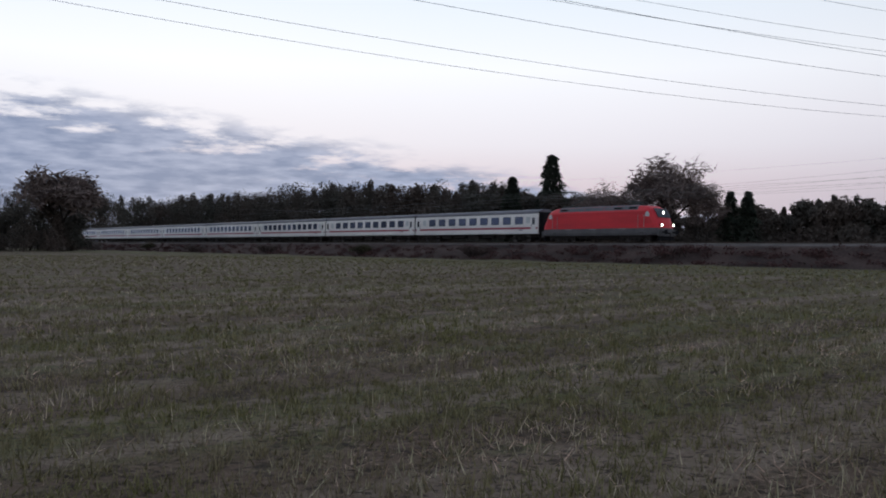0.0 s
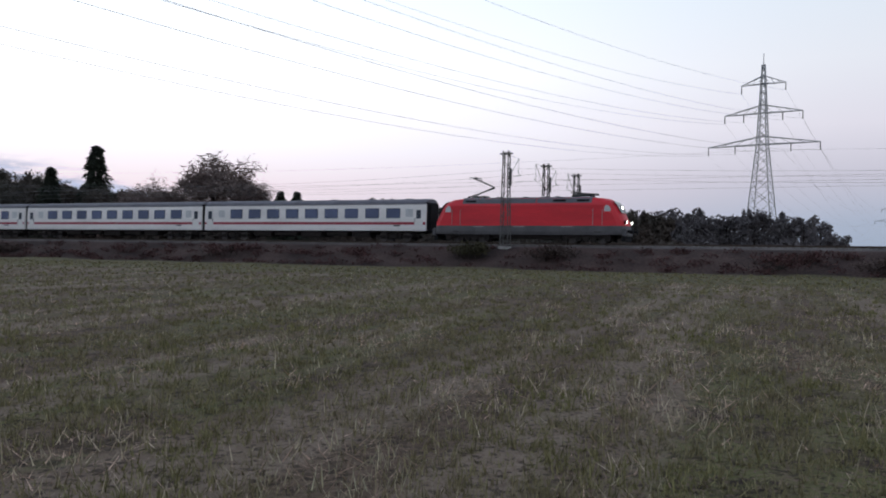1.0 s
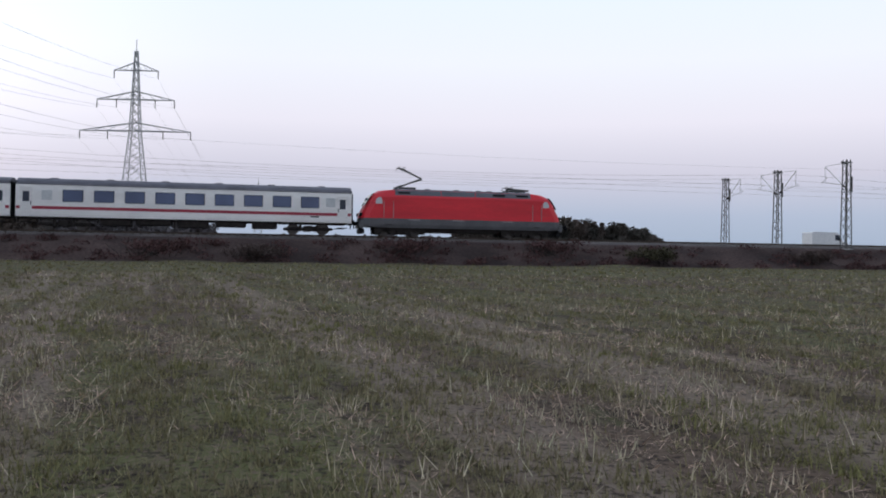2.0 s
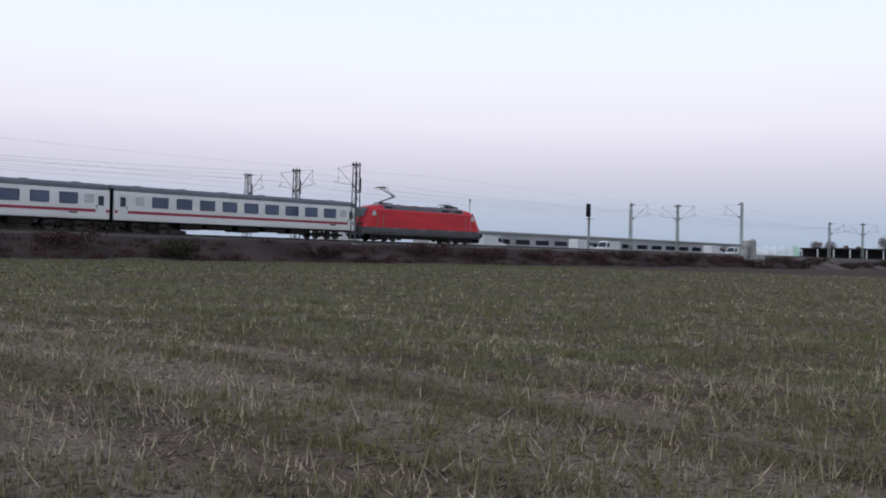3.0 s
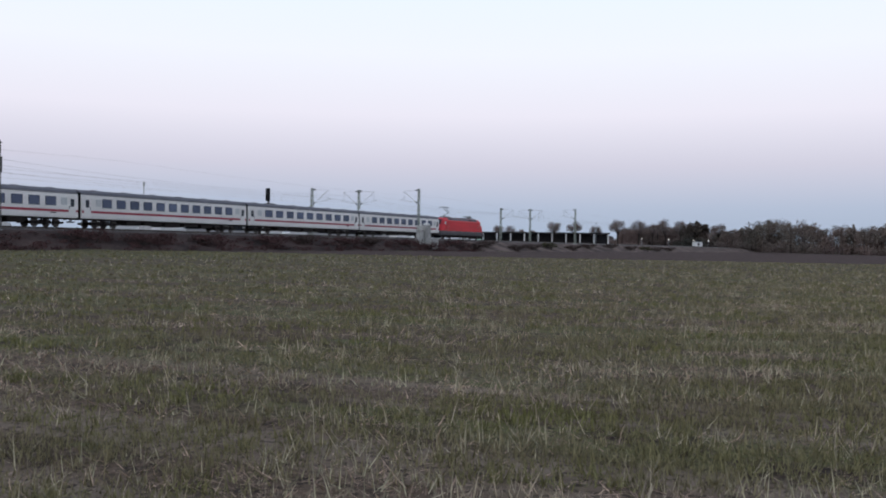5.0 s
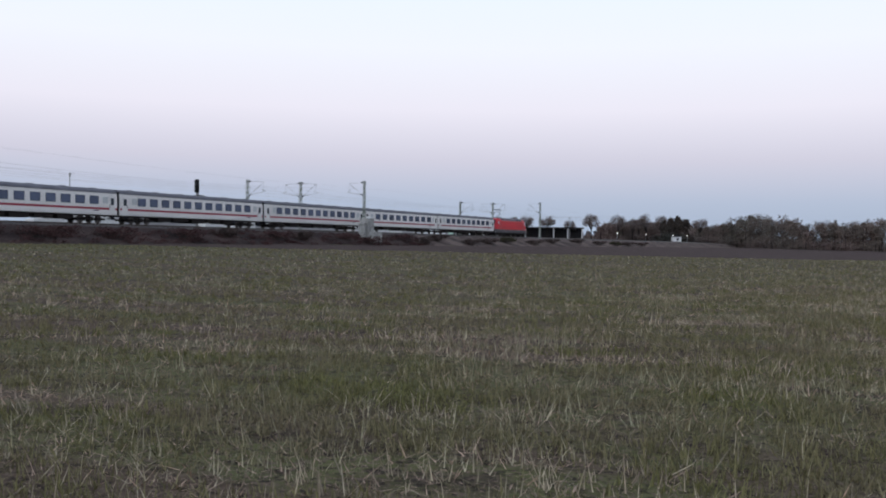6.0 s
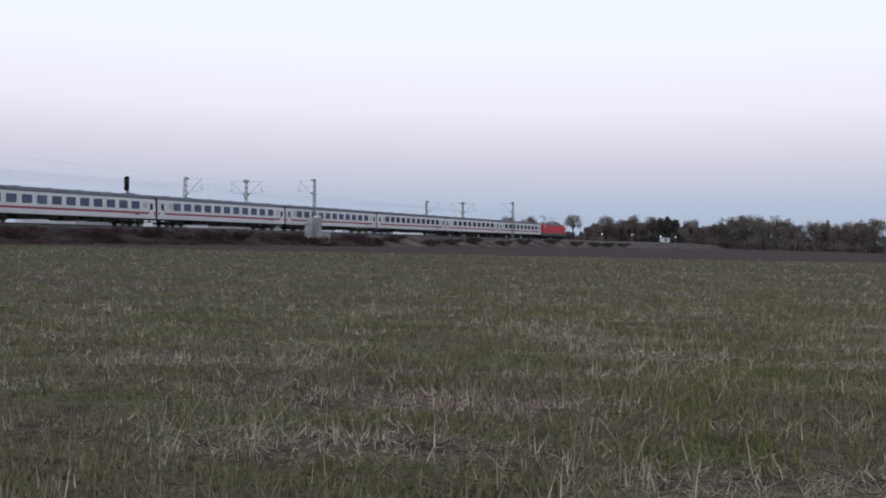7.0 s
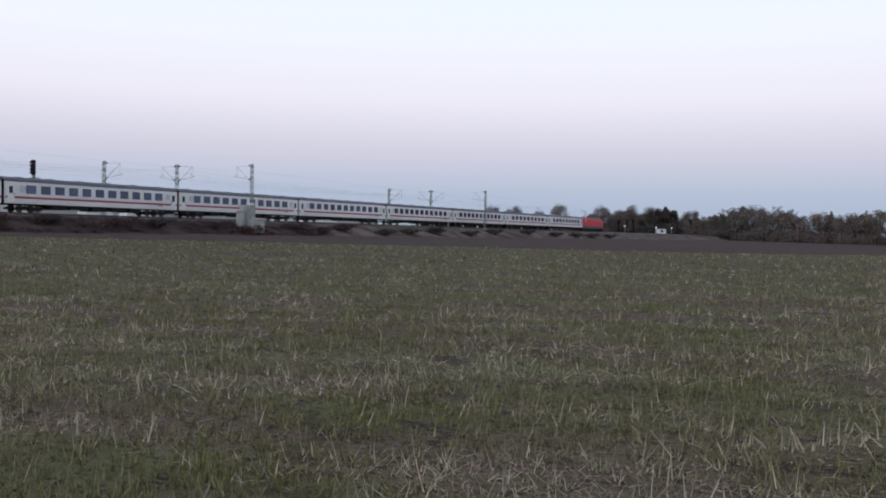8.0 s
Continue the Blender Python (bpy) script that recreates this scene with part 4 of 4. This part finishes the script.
def bush(seed, width, height, mat, label, group="bushes along the bank"):
    rng = np.random.default_rng(seed)
    th = empty("bush", label, "bush", group)
    segs = []
    for i in range(40):
        a = rng.random() * 2 * math.pi
        b0 = np.array([rng.normal() * width * 0.16, rng.normal() * width * 0.1, -0.1])
        t = np.array([math.cos(a) * width * 0.42 * rng.random() ** 0.5, math.sin(a) * width * 0.34 * rng.random() ** 0.5, height * (0.55 + 0.45 * rng.random())])
        segs.append((b0, b0 * 0.6 + t, 0.03, 0.008))
    under("branchwork", seg_mesh("branchwork", segs, M_BARK), th)
    c = [(rng.normal() * width * 0.22, rng.normal() * width * 0.16, height * (0.25 + 0.45 * rng.random())) for _ in range(12)]
    rad = [(width * 0.2, width * 0.17, height * 0.26)] * 12
    v = tri_cloud(rng, c, rad, 1500, 0.16, 0.2)
    v[:, 2] = np.maximum(v[:, 2], 0.0)
    under("foliage", tri_mesh("foliage", v, mat), th)
    return th


def woods(name, seed, bearings, skyline, dist, depth, mat, label, per, leaf, dens, thin=1.0, pines=0.3):
    """A wood as one mass: crowns of leaf clumps on trunks, tops following the skyline (bearing, elevation)."""
    rng = np.random.default_rng(seed)
    vs, segs = [], []
    b0, b1 = bearings
    n = per
    for i in range(n):
        f = rng.random()
        be = b0 + (b1 - b0) * (i + rng.random()) / n
        r = dist(be) + depth * f
        p = polar(be, r)
        g = land(p.x, p.y)
        top = 1.5 + math.tan(math.radians(lerp_table(skyline, be))) * r
        h = max(2.5, (top - g) * (0.90 + 0.20 * rng.random() ** 1.5))
        w = h * (0.24 + 0.16 * rng.random())
        pine = rng.random() < pines
        k = 7
        if pine:
            c = [(p.x, p.y, g + h * (0.25 + 0.72 * j / k)) for j in range(k)]
            rad = [(w * 0.8 * (1.08 - j / k), w * 0.8 * (1.08 - j / k), h * 0.09) for j in range(k)]
        else:
            c = [(p.x + rng.normal() * w * 0.42, p.y + rng.normal() * w * 0.42, g + h * (0.30 + 0.55 * rng.random())) for j in range(k)]
            rad = [(w * 0.5, w * 0.5, h * 0.16)] * k
        # undergrowth closes the wood to the ground
        c += [(p.x + rng.normal() * w, p.y + rng.normal() * w, g + h * (0.08 + 0.2 * rng.random())) for _ in range(4)]
        rad += [(w * 0.9, w * 0.9, h * 0.17)] * 4
        vs.append(tri_cloud(rng, c, rad, dens, leaf * (0.7 + 0.6 * rng.random()), 0.0, thin))
        segs.append((np.array([p.x, p.y, g]), np.array([p.x, p.y, g + h * 0.8]), 0.22, 0.06))
    th = empty(name, label, "woods", kind="stuff")
    under("trunks", seg_mesh("trunks", segs, M_BARK), th)
    under("crowns", tri_mesh("crowns", np.concatenate(vs), mat), th)
    return th


def line_dist(w):
    """Distance from the standpoint to the parallel of the line at w, by bearing."""
    def f(be):
        b = math.radians(be)
        d = Vector((math.sin(b), math.cos(b), 0))
        return min(900.0, (ORIGIN.dot(NRM) + w) / max(0.05, d.dot(NRM)))
    return f


LEFT_SKY = [(-80, 3.2), (-74, 3.3), (-70, 3.4), (-67, 3.0), (-65, 3.2), (-60, 3.85), (-55, 4.3), (-50, 4.55), (-45, 4.5), (-42.5, 4.4), (-40, 4.0), (-36, 3.4), (-31, 2.6), (-30, 3.3), (-27.5, 3.1), (-24.6, 3.75), (-22, 3.7), (-18, 3.6), (-11.6, 3.25), (-7, 3.0), (2.4, 2.6), (4, 1.5)]
woods("woods", 11, (-82, -37), LEFT_SKY, line_dist(34), 45, M_WOODS, "dark mixed woods behind the railway line", 260, 0.48, 1950)
woods("woods", 12, (-37, -6), LEFT_SKY, line_dist(60), 50, M_WOODS, "dark mixed woods behind the railway line", 120, 0.48, 2000)
# copse and far trees wear the paler colour with haze mixed in
woods("woods", 13, (-8, 4.5), [(-8, 3.3), (2.4, 3.2), (4, 1.7), (5, 2.1)], lambda b: 190, 60, M_WOODSHAZED, "bare bushes and small trees below a pylon", 40, 0.6, 900)
woods("woods", 14, (8, 20), [(8, 1.2), (12.7, 1.2), (15, 1.45), (18, 1.2), (20, 1.5)], lambda b: 600, 80, M_WOODSHAZED, "low distant trees on the horizon", 36, 1.6, 500)
woods("woods", 15, (19.5, 32), [(19, 1.4), (20, 2.1), (24, 2.4), (26, 2.65), (29, 2.2), (31, 2.0), (32, 1.5)], lambda b: 330, 60, M_WOODS, "dark copse behind the railway line", 60, 1.0, 1100)
# near side of the line, where the train comes out of the trees
woods("woods", 16, (-88, -69.8), [(-90, 2.4), (-74, 2.7), (-72, 2.6), (-69.5, 1.7)], lambda b: 185, 30, M_WOODS, "dark trees and bushes at the field corner", 46, 0.4, 2600, 0.6, 0.05)

tree_fir = conifer(21, 17.6, 10.5, "tall dark spruce standing above the woods")
tree_fir.location = (*polar(-41.1, 170).xy, 2.7)
c2 = conifer(22, 13.0, 7.5, "dark spruce at the edge of the woods")
c2.location = (*polar(-43.6, 165).xy, 2.7)
c3 = conifer(23, 9.4, 6.0, "small dark spruce beside a bare tree")
c3.location = (*polar(-30.2, 150).xy, 2.7)
copy_thing(c3, pose(*polar(-29.2, 150).xy, 2.7, 0, 0, 70))
oak = bare_tree(31, 15.2, 1.2, "broad bare oak with dense twigs against the sky", twig=6500, leafy=0.3, levels=5)
oak.location = (*polar(-33.8, 150).xy, 2.6)
for s, be, r, h in ((32, -38.3, 150, 11.2), (33, -36.8, 150, 10.2), (34, -31.6, 148, 8.6)):
    t = bare_tree(s, h, 0.95, "slender bare tree with reddish twigs", "bare trees by the line", 2600, 0.2)
    t.location = (*polar(be, r).xy, 2.6)
tl = bare_tree(35, 17.0, 0.9, "tall bare tree with brown withered leaves", "", 5200, 0.7, 5)
tl.location = (*polar(-71.0, 195).xy, 0.4)

# far trees on the other side, towards the station
for s, be, r, h, sp in ((41, 71.2, 400, 10.0, 0.8), (42, 71.9, 400, 9.6, 0.8), (43, 74.84, 300, 8.8, 0.78), (44, 76.1, 300, 9.0, 0.78), (45, 77.4, 310, 7.6, 0.7), (46, 78.8, 300, 9.6, 0.85)):
    t = round_tree(s, h, "round bare tree beyond the yard", "bare trees beyond the yard")
    t.location = (*polar(be, r).xy, 2.9)
for s, be, r, h in ((61, 79.9, 400, 12.8), (62, 80.7, 420, 11.5), (63, 81.5, 430, 14.2), (64, 82.4, 440, 14.4), (65, 81.0, 445, 12.5), (66, 84.6, 450, 14.0)):
    t = round_tree(s, h, "tall round-headed bare tree beyond the line", "bare trees beyond the yard")
    t.location = (*polar(be, r).xy, 2.9)
woods("woods", 47, (72.2, 73.8), [(72, 0.9), (73, 1.2), (74, 0.9)], lambda b: 320, 12, M_THICKET, "rounded hedge beyond the shed", 10, 0.5, 600)
woods("woods", 17, (78.8, 85.6), [(78.5, 1.25), (80.2, 1.45), (81.5, 1.5), (82.3, 1.4), (83.3, 1.35), (84, 1.2), (85.6, 1.2)], lambda b: line_dist(28)(b) + 15, 60, M_THICKET, "brown bare trees beyond the line", 90, 0.8, 1800, 0.35, 0.05)
# past bearing 98 the thicket is unseen, added to darken the coach panes' reflections
woods("thicket", 18, (84.8, 128), [(84, 0.7), (85.1, 1.3), (86.0, 1.5), (86.9, 1.8), (88.2, 2.1), (89.2, 1.8), (90.4, 1.45), (91.3, 1.65), (93, 1.55), (95, 1.7), (130, 1.8)], lambda b: 430, 40, M_THICKET, "dense brown leafless thicket at the field edge, with an unseen added stretch", 240, 0.82, 1550, 0.4, 0.04)
woods("woods", 20, (82.85, 83.75), [(82.8, 1.55), (83.0, 1.75), (83.5, 1.72), (83.8, 1.3)], lambda b: 415, 14, M_WOODS, "dark evergreen clump beside the pale hut", 12, 0.8, 1300)
woods("woods", 19, (62, 80), [(60, 0.8), (80, 0.9)], lambda b: 520, 80, M_WOODSHAZED, "tree line behind the yard, haze painted into its colour", 60, 1.2, 500)

# brush along the bank
rb = random.Random(5)
BR = [bush(51, 6.0, 1.5, M_BRUSH, "low reddish brush on the railway bank"), bush(52, 4.0, 1.6, M_BRUSHG, "low olive bush on the railway bank"), bush(53, 5.0, 1.3, M_BRUSHB, "low brown brush on the railway bank")]
first = [True] * 3
spots = [(-47, 0), (-15, 2), (-22, 1), (40, 1), (32, 0), (68, 0), (75, 0), (84, 0), (9, 2), (2, 0), (112, 0), (118, 2), (128, 0), (133, 0), (150, 2), (158, 2), (176, 2), (187, 1), (199, 2), (212, 2), (231, 2), (-75, 2), (-100, 1), (-130, 2), (-160, 2), (-190, 1), (20, 0), (55, 2), (95, 0), (103, 2), (145, 0), (167, 2), (245, 2), (258, 1), (270, 2), (285, 2)]
for u, k in spots:
    w = -9.6 + rb.uniform(-1.0, 1.2)
    p = rail(u, w)
    m = pose(p.x, p.y, profile(w) - 0.15, 0, 0, math.degrees(LINE) + rb.uniform(-15, 15)) 
    if first[k]:
        BR[k].matrix_basis = m
        first[k] = False
    else:
        copy_thing(BR[k], m)
# continuous low dead growth on the slope
rngb = np.random.default_rng(61)
cs, rs = [], []
for i in range(900):
    u, w = rngb.uniform(-240, 150), rngb.uniform(-12.2, -6.8)
    p = rail(u, w)
    cs.append((p.x, p.y, profile(w) + 0.15))
    rs.append((0.8, 0.5, 0.28))
tagged(new("bank_undergrowth", tri_mesh("bank_undergrowth", tri_cloud(rngb, cs, rs, 60000, 0.14), M_BRUSH)), "low dead reddish undergrowth covering the bank", "undergrowth", kind="stuff")


# ---- buildings beyond the line ----
def place_between(ob, a, b):
    d = b - a
    ob.matrix_basis = pose(a.x, a.y, a.z, 0, 0, math.degrees(math.atan2(d.y, d.x)))
    return d.length


def warehouse():
    th = empty("warehouse", "long low grey warehouse with flat roof and window bands", "warehouse")
    L = place_between(th, polar(50, 250, 2.9), polar(67.8, 390, 2.9))
    part("wall", box(0, L, 0, 22, -0.3, 5.7, 0.02), M_WALL, th)
    part("roof", box(-0.4, L + 0.4, -0.5, 22.5, 5.7, 6.3, 0.05), M_GALV, th)
    n = int(L / 9)
    for i in range(n):
        x = 3 + i * 9
        w = part("window", box(x, x + 6.2, -0.06, 0.1, 2.8, 4.2, 0.02), M_WIND, th)
        part("frame", box(x - 0.1, x + 6.3, -0.03, 0.06, 2.7, 4.3, 0.02), M_GALV, w)
    return th


def open_shed():
    th = empty("open_shed", "open-fronted shed with dark flat roof and white posts", "shed")
    L = place_between(th, polar(70.3, 308, 3.1), polar(78.25, 308, 3.1))
    part("roof", box(-0.3, L + 0.3, -0.6, 6, 3.45, 3.85, 0.03), M_DARKROOF, th)
    part("back_wall", box(0, L, 5.6, 5.9, -0.3, 3.45, 0.02), M_DARKROOF, th)
    part("floor_slab", box(-0.3, L + 0.3, -0.6, 6, -0.4, 0.1), M_CONC, th)
    for i in range(10):
        x = 0.3 + (L - 0.6) * i / 9
        part("post", box(x - 0.2, x + 0.2, -0.45, -0.05, -0.2, 3.45, 0.02), M_WHITE, th)
    return th


def tarp_hall():
    th = empty("tarpaulin_hall", "white tarpaulin covered hall with pale green end", "hall")
    L = place_between(th, polar(67.9, 300, 2.9), polar(70.25, 302, 2.9))
    rng = np.random.default_rng(8)
    secs = []
    for i in range(25):
        x = L * 0.86 * i / 24
        k = 1 - 0.10 * abs(math.sin(i * math.pi / 6))
        secs.append([(x, 4 - 4.2 * math.cos(a) * k, 4.5 * math.sin(a) * k + 0.12 * rng.random()) for a in np.linspace(0, math.pi, 14)])
    part("cover", loft(secs), M_TARP, th, smooth=True)
    part("end_bay", loft([[(x, 4 - 4.3 * math.cos(a), 4.6 * math.sin(a)) for a in np.linspace(0, math.pi, 14)] for x in (L * 0.86, L)]), M_TARPG, th, "pale green end bay")
    return th


def small_house():
    th = empty("house", "small pale grey hut with dark gable roof", "hut")
    p = polar(83.75, 385)
    th.matrix_basis = pose(p.x, p.y, land(p.x, p.y), 0, 0, 20) @ Matrix.Scale(1.35, 4)
    part("wall", box(0, 3, 0, 2.4, -0.3, 1.7, 0.02), M_WHITE, th)
    part("roof", loft([[(x, -0.2, 1.68), (x, 1.2, 2.2), (x, 2.6, 1.68)] for x in (-0.2, 3.2)]), M_DARKROOF, th)
    part("window", box(-0.05, 0.05, 0.8, 1.5, 0.7, 1.3, 0.01), M_WIND, th)
    part("door", box(1.1, 1.9, -0.05, 0.05, -0.1, 1.6, 0.01), M_DARKROOF, th)
    return th


warehouse(), open_shed(), tarp_hall(), small_house()


def parked_van():
    th = empty("parked_van", "white delivery van parked in the yard behind the line", "van", "vans parked in the yard")
    prof = [(-2.7, 0.45), (2.2, 0.45), (2.75, 0.55), (2.7, 1.05), (1.9, 1.25), (1.35, 2.15), (1.1, 2.35), (-2.6, 2.4), (-2.75, 2.2)]
    part("body", outline_plate(prof, -0.98, 0.98), M_WHITE, th)
    for s in (-1, 1):
        part("side_window", outline_plate([(0.75, 1.35), (1.75, 1.3), (1.3, 2.05), (0.75, 2.05)], s * 0.975, s * 0.99), M_WIND, th)
        for x in (-1.7, 1.75):
            part("wheel", bar((x, s * 0.80, 0.34), (x, s * 1.0, 0.34), 0.34, None, 18), M_BLACK, th)
    bm = loft([[(1.93, -0.85, 1.28), (1.93, 0.85, 1.28), (1.95, 0.85, 1.30), (1.95, -0.85, 1.30)], [(1.38, -0.8, 2.12), (1.38, 0.8, 2.12), (1.42, 0.8, 2.14), (1.42, -0.8, 2.14)]])
    part("windscreen", bm, M_WIND, th)
    part("bumper", box(2.6, 2.82, -0.95, 0.95, 0.4, 0.62, 0.03), M_BLACK, th)
    return th


van = parked_van()
for k, (u, w, turn) in enumerate(((82, 25, 3), (104, 26, 178), (113, 25, 0), (137, 25, 2), (146, 26, 181), (183, 25, 0), (192, 25, 177), (200, 26, 2))):
    m = rail_pose(u, w, profile(w) + 0.01, turn)
    if k:
        copy_thing(van, m)
    else:
        van.matrix_basis = m


def yard_lamp():
    th = empty("yard_lamp", "small lit lamp on a short post", "lamp", "lit lamps by the yard")
    part("post", bar((0, 0, 0), (0, 0, 2.6), 0.06, None, 8), M_GALV, th)
    part("globe", bar((0, 0, 2.6), (0, 0, 2.85), 0.14, None, 12), M_LIGHT, th, "lit white globe")
    return th


yl = yard_lamp()
for i, (be, r, _) in enumerate(((80.2, 330, 0), (81.8, 350, 0), (83.25, 380, 0), (84.1, 380, 0))):
    p = polar(be, r)
    m = pose(p.x, p.y, land(p.x, p.y) + 0.02)
    if i:
        copy_thing(yl, m)
    else:
        yl.matrix_basis = m


# ---- stubble and grass ----
def blades(name, seed, mat, label, zones, lean, clump, tuft, drill=0.0, floor=-0.25, reach=-20.0):
    """Thin bent blades standing on the field; zones: (distance range from the path, blades per square metre, height, width)."""
    rng = np.random.default_rng(seed)
    allv = []
    ax, ay, bx, by = 0.0, 0.0, 30.0, -20.5
    for d0, d1, per, hh, ww in zones:
        x0, x1, y0, y1 = max(-160, ax - d1), bx + min(d1, 115), by - min(d1, 9), min(d1, 62)
        n = int((x1 - x0) * (y1 - y0) * per)
        m = max(1, n // tuft)
        x, y = rng.uniform(x0, x1, m), rng.uniform(y0, y1, m)
        if drill:
            # stalks stand in drills that run towards the line
            c9, s9 = math.cos(math.radians(9)), math.sin(math.radians(9))
            p, q = x * c9 + y * s9, -x * s9 + y * c9
            p = np.round(p / drill) * drill + rng.normal(size=m) * 0.02
            x, y = p * c9 - q * s9, p * s9 + q * c9
        x, y = np.repeat(x, tuft), np.repeat(y, tuft)
        n = len(x)
        x, y = x + rng.normal(size=n) * 0.045, y + rng.normal(size=n) * 0.045
        boost = np.repeat(0.65 + 0.7 * rng.random(m), tuft)
        q = np.clip(((x - ax) * (bx - ax) + (y - ay) * (by - ay)) / ((bx - ax) ** 2 + (by - ay) ** 2), 0, 1)
        d = np.hypot(x - ax - q * (bx - ax), y - ay - q * (by - ay))
        w = (x - ORIGIN.x) * NRM.x + (y - ORIGIN.y) * NRM.y
        u = (x - ORIGIN.x) * DIR.x + (y - ORIGIN.y) * DIR.y
        edge = np.interp(w, [a for a, _ in PLOUGH_EDGE], [b for _, b in PLOUGH_EDGE]) - 0.6
        pat = np.sin(x * 0.9 + 2.1 * np.sin(y * 0.35)) + np.sin(y * 1.3 + 1.7 * np.sin(x * 0.5)) + 0.8 * np.sin(x * 3.1 + y * 2.3)
        # straw lies thicker in swathes along the drills, the regrowth between them
        pat = 0.8 * pat - 1.1 * np.sin((x * 0.988 + y * 0.156) * 3.0 + 0.9 * np.sin(y * 0.4 + x * 0.11)) + 0.9 * np.clip((2.0 - x) / 6.0, 0, 1)
        keep = (d >= d0) & (d < d1) & (((x - ax - q * (bx - ax)) * 20.5 + (y - ay - q * (by - ay)) * 30.0 > -36.0) | (q >= 1.0) | ((x < 2.0) & (y > 0.18 * np.abs(x) - 3.0))) & (w < reach) & (u < edge) & ((pat * clump + rng.normal(size=n) * 0.9 + (2.0 if clump > 0 else -1.0) * np.clip((w + 36) / 6, 0, 1)) > floor)
        x, y, w, boost = x[keep], y[keep], w[keep], boost[keep]
        n = len(x)
        z = np.interp(w, [-400, -74, -13.5], [0, 0, 0.80]) - 0.003
        h = boost * hh * (0.35 + 0.9 * rng.random(n) ** 1.5)
        a = rng.random(n) * 2 * math.pi
        l = np.minimum(1.5, lean * (0.1 + 1.2 * rng.random(n) ** (1.4 if lean < 1.4 else 0.25)))
        tip = np.stack([np.cos(a) * np.sin(l) * h, np.sin(a) * np.sin(l) * h, np.cos(l) * h], 1)
        s = rng.random(n) * 2 * math.pi
        sd = np.stack([np.cos(s), np.sin(s), np.zeros(n)], 1) * (ww * (0.6 + 0.8 * rng.random(n)))[:, None]
        base = np.stack([x, y, z], 1)
        v = np.stack([base - sd, base + sd, base + tip], 1).reshape(-1, 3)
        allv.append(v)
    tagged(new(name, tri_mesh(name, np.concatenate(allv), mat)), label, "grass", kind="stuff")


blades("grass", 71, M_BLADE, "short green regrowth between the stubble", ((0, 6, 950, 0.115, 0.0056), (6, 10, 520, 0.115, 0.0062), (10, 16, 250, 0.12, 0.0080), (16, 26, 105, 0.12, 0.0115), (26, 45, 38, 0.13, 0.017), (45, 125, 12, 0.13, 0.032)), 0.95, 1.15, 10, 0.0, -0.75, -14.6)
blades("stubble", 72, M_STUB, "pale dry stalks of standing stubble in drills", ((0, 6, 130, 0.20, 0.0046), (6, 10, 95, 0.19, 0.0052), (10, 16, 52, 0.18, 0.0064), (16, 26, 26, 0.17, 0.0085), (26, 45, 12, 0.16, 0.012), (45, 125, 3.5, 0.15, 0.024)), 0.95, -0.75, 5, 0.26, -0.15, -24.0)
blades("straw_litter", 73, M_STRAW, "broken straw lying flat between the stubble", ((0, 6, 500, 0.15, 0.0058), (6, 10, 370, 0.15, 0.0070), (10, 16, 180, 0.17, 0.0092), (16, 26, 50, 0.20, 0.012), (26, 45, 10, 0.20, 0.018)), 1.45, -0.9, 4, 0.0, 0.1)


# ---- movement ----
def motions():
    # place of the locomotive's front buffers along the line, by time
    rows = ((0.0, -54.5), (0.5, -32.4), (1.0, -10.6), (1.5, 12.0), (1.7, 21.4), (2.8, 75.6), (3.0, 84.2), (3.5, 106.0), (4.0, 128.1), (4.5, 150.2),
            (5.0, 172.4), (5.2, 181.2), (6.3, 230.4), (6.5, 239.3), (7.0, 261.8), (7.5, 282.8), (8.0, 306.5))
    for ob, back in TRAIN:
        walk(ob, [(t, rail_pose(s - back, 0.0, RAIL)) for t, s in rows])


motions()
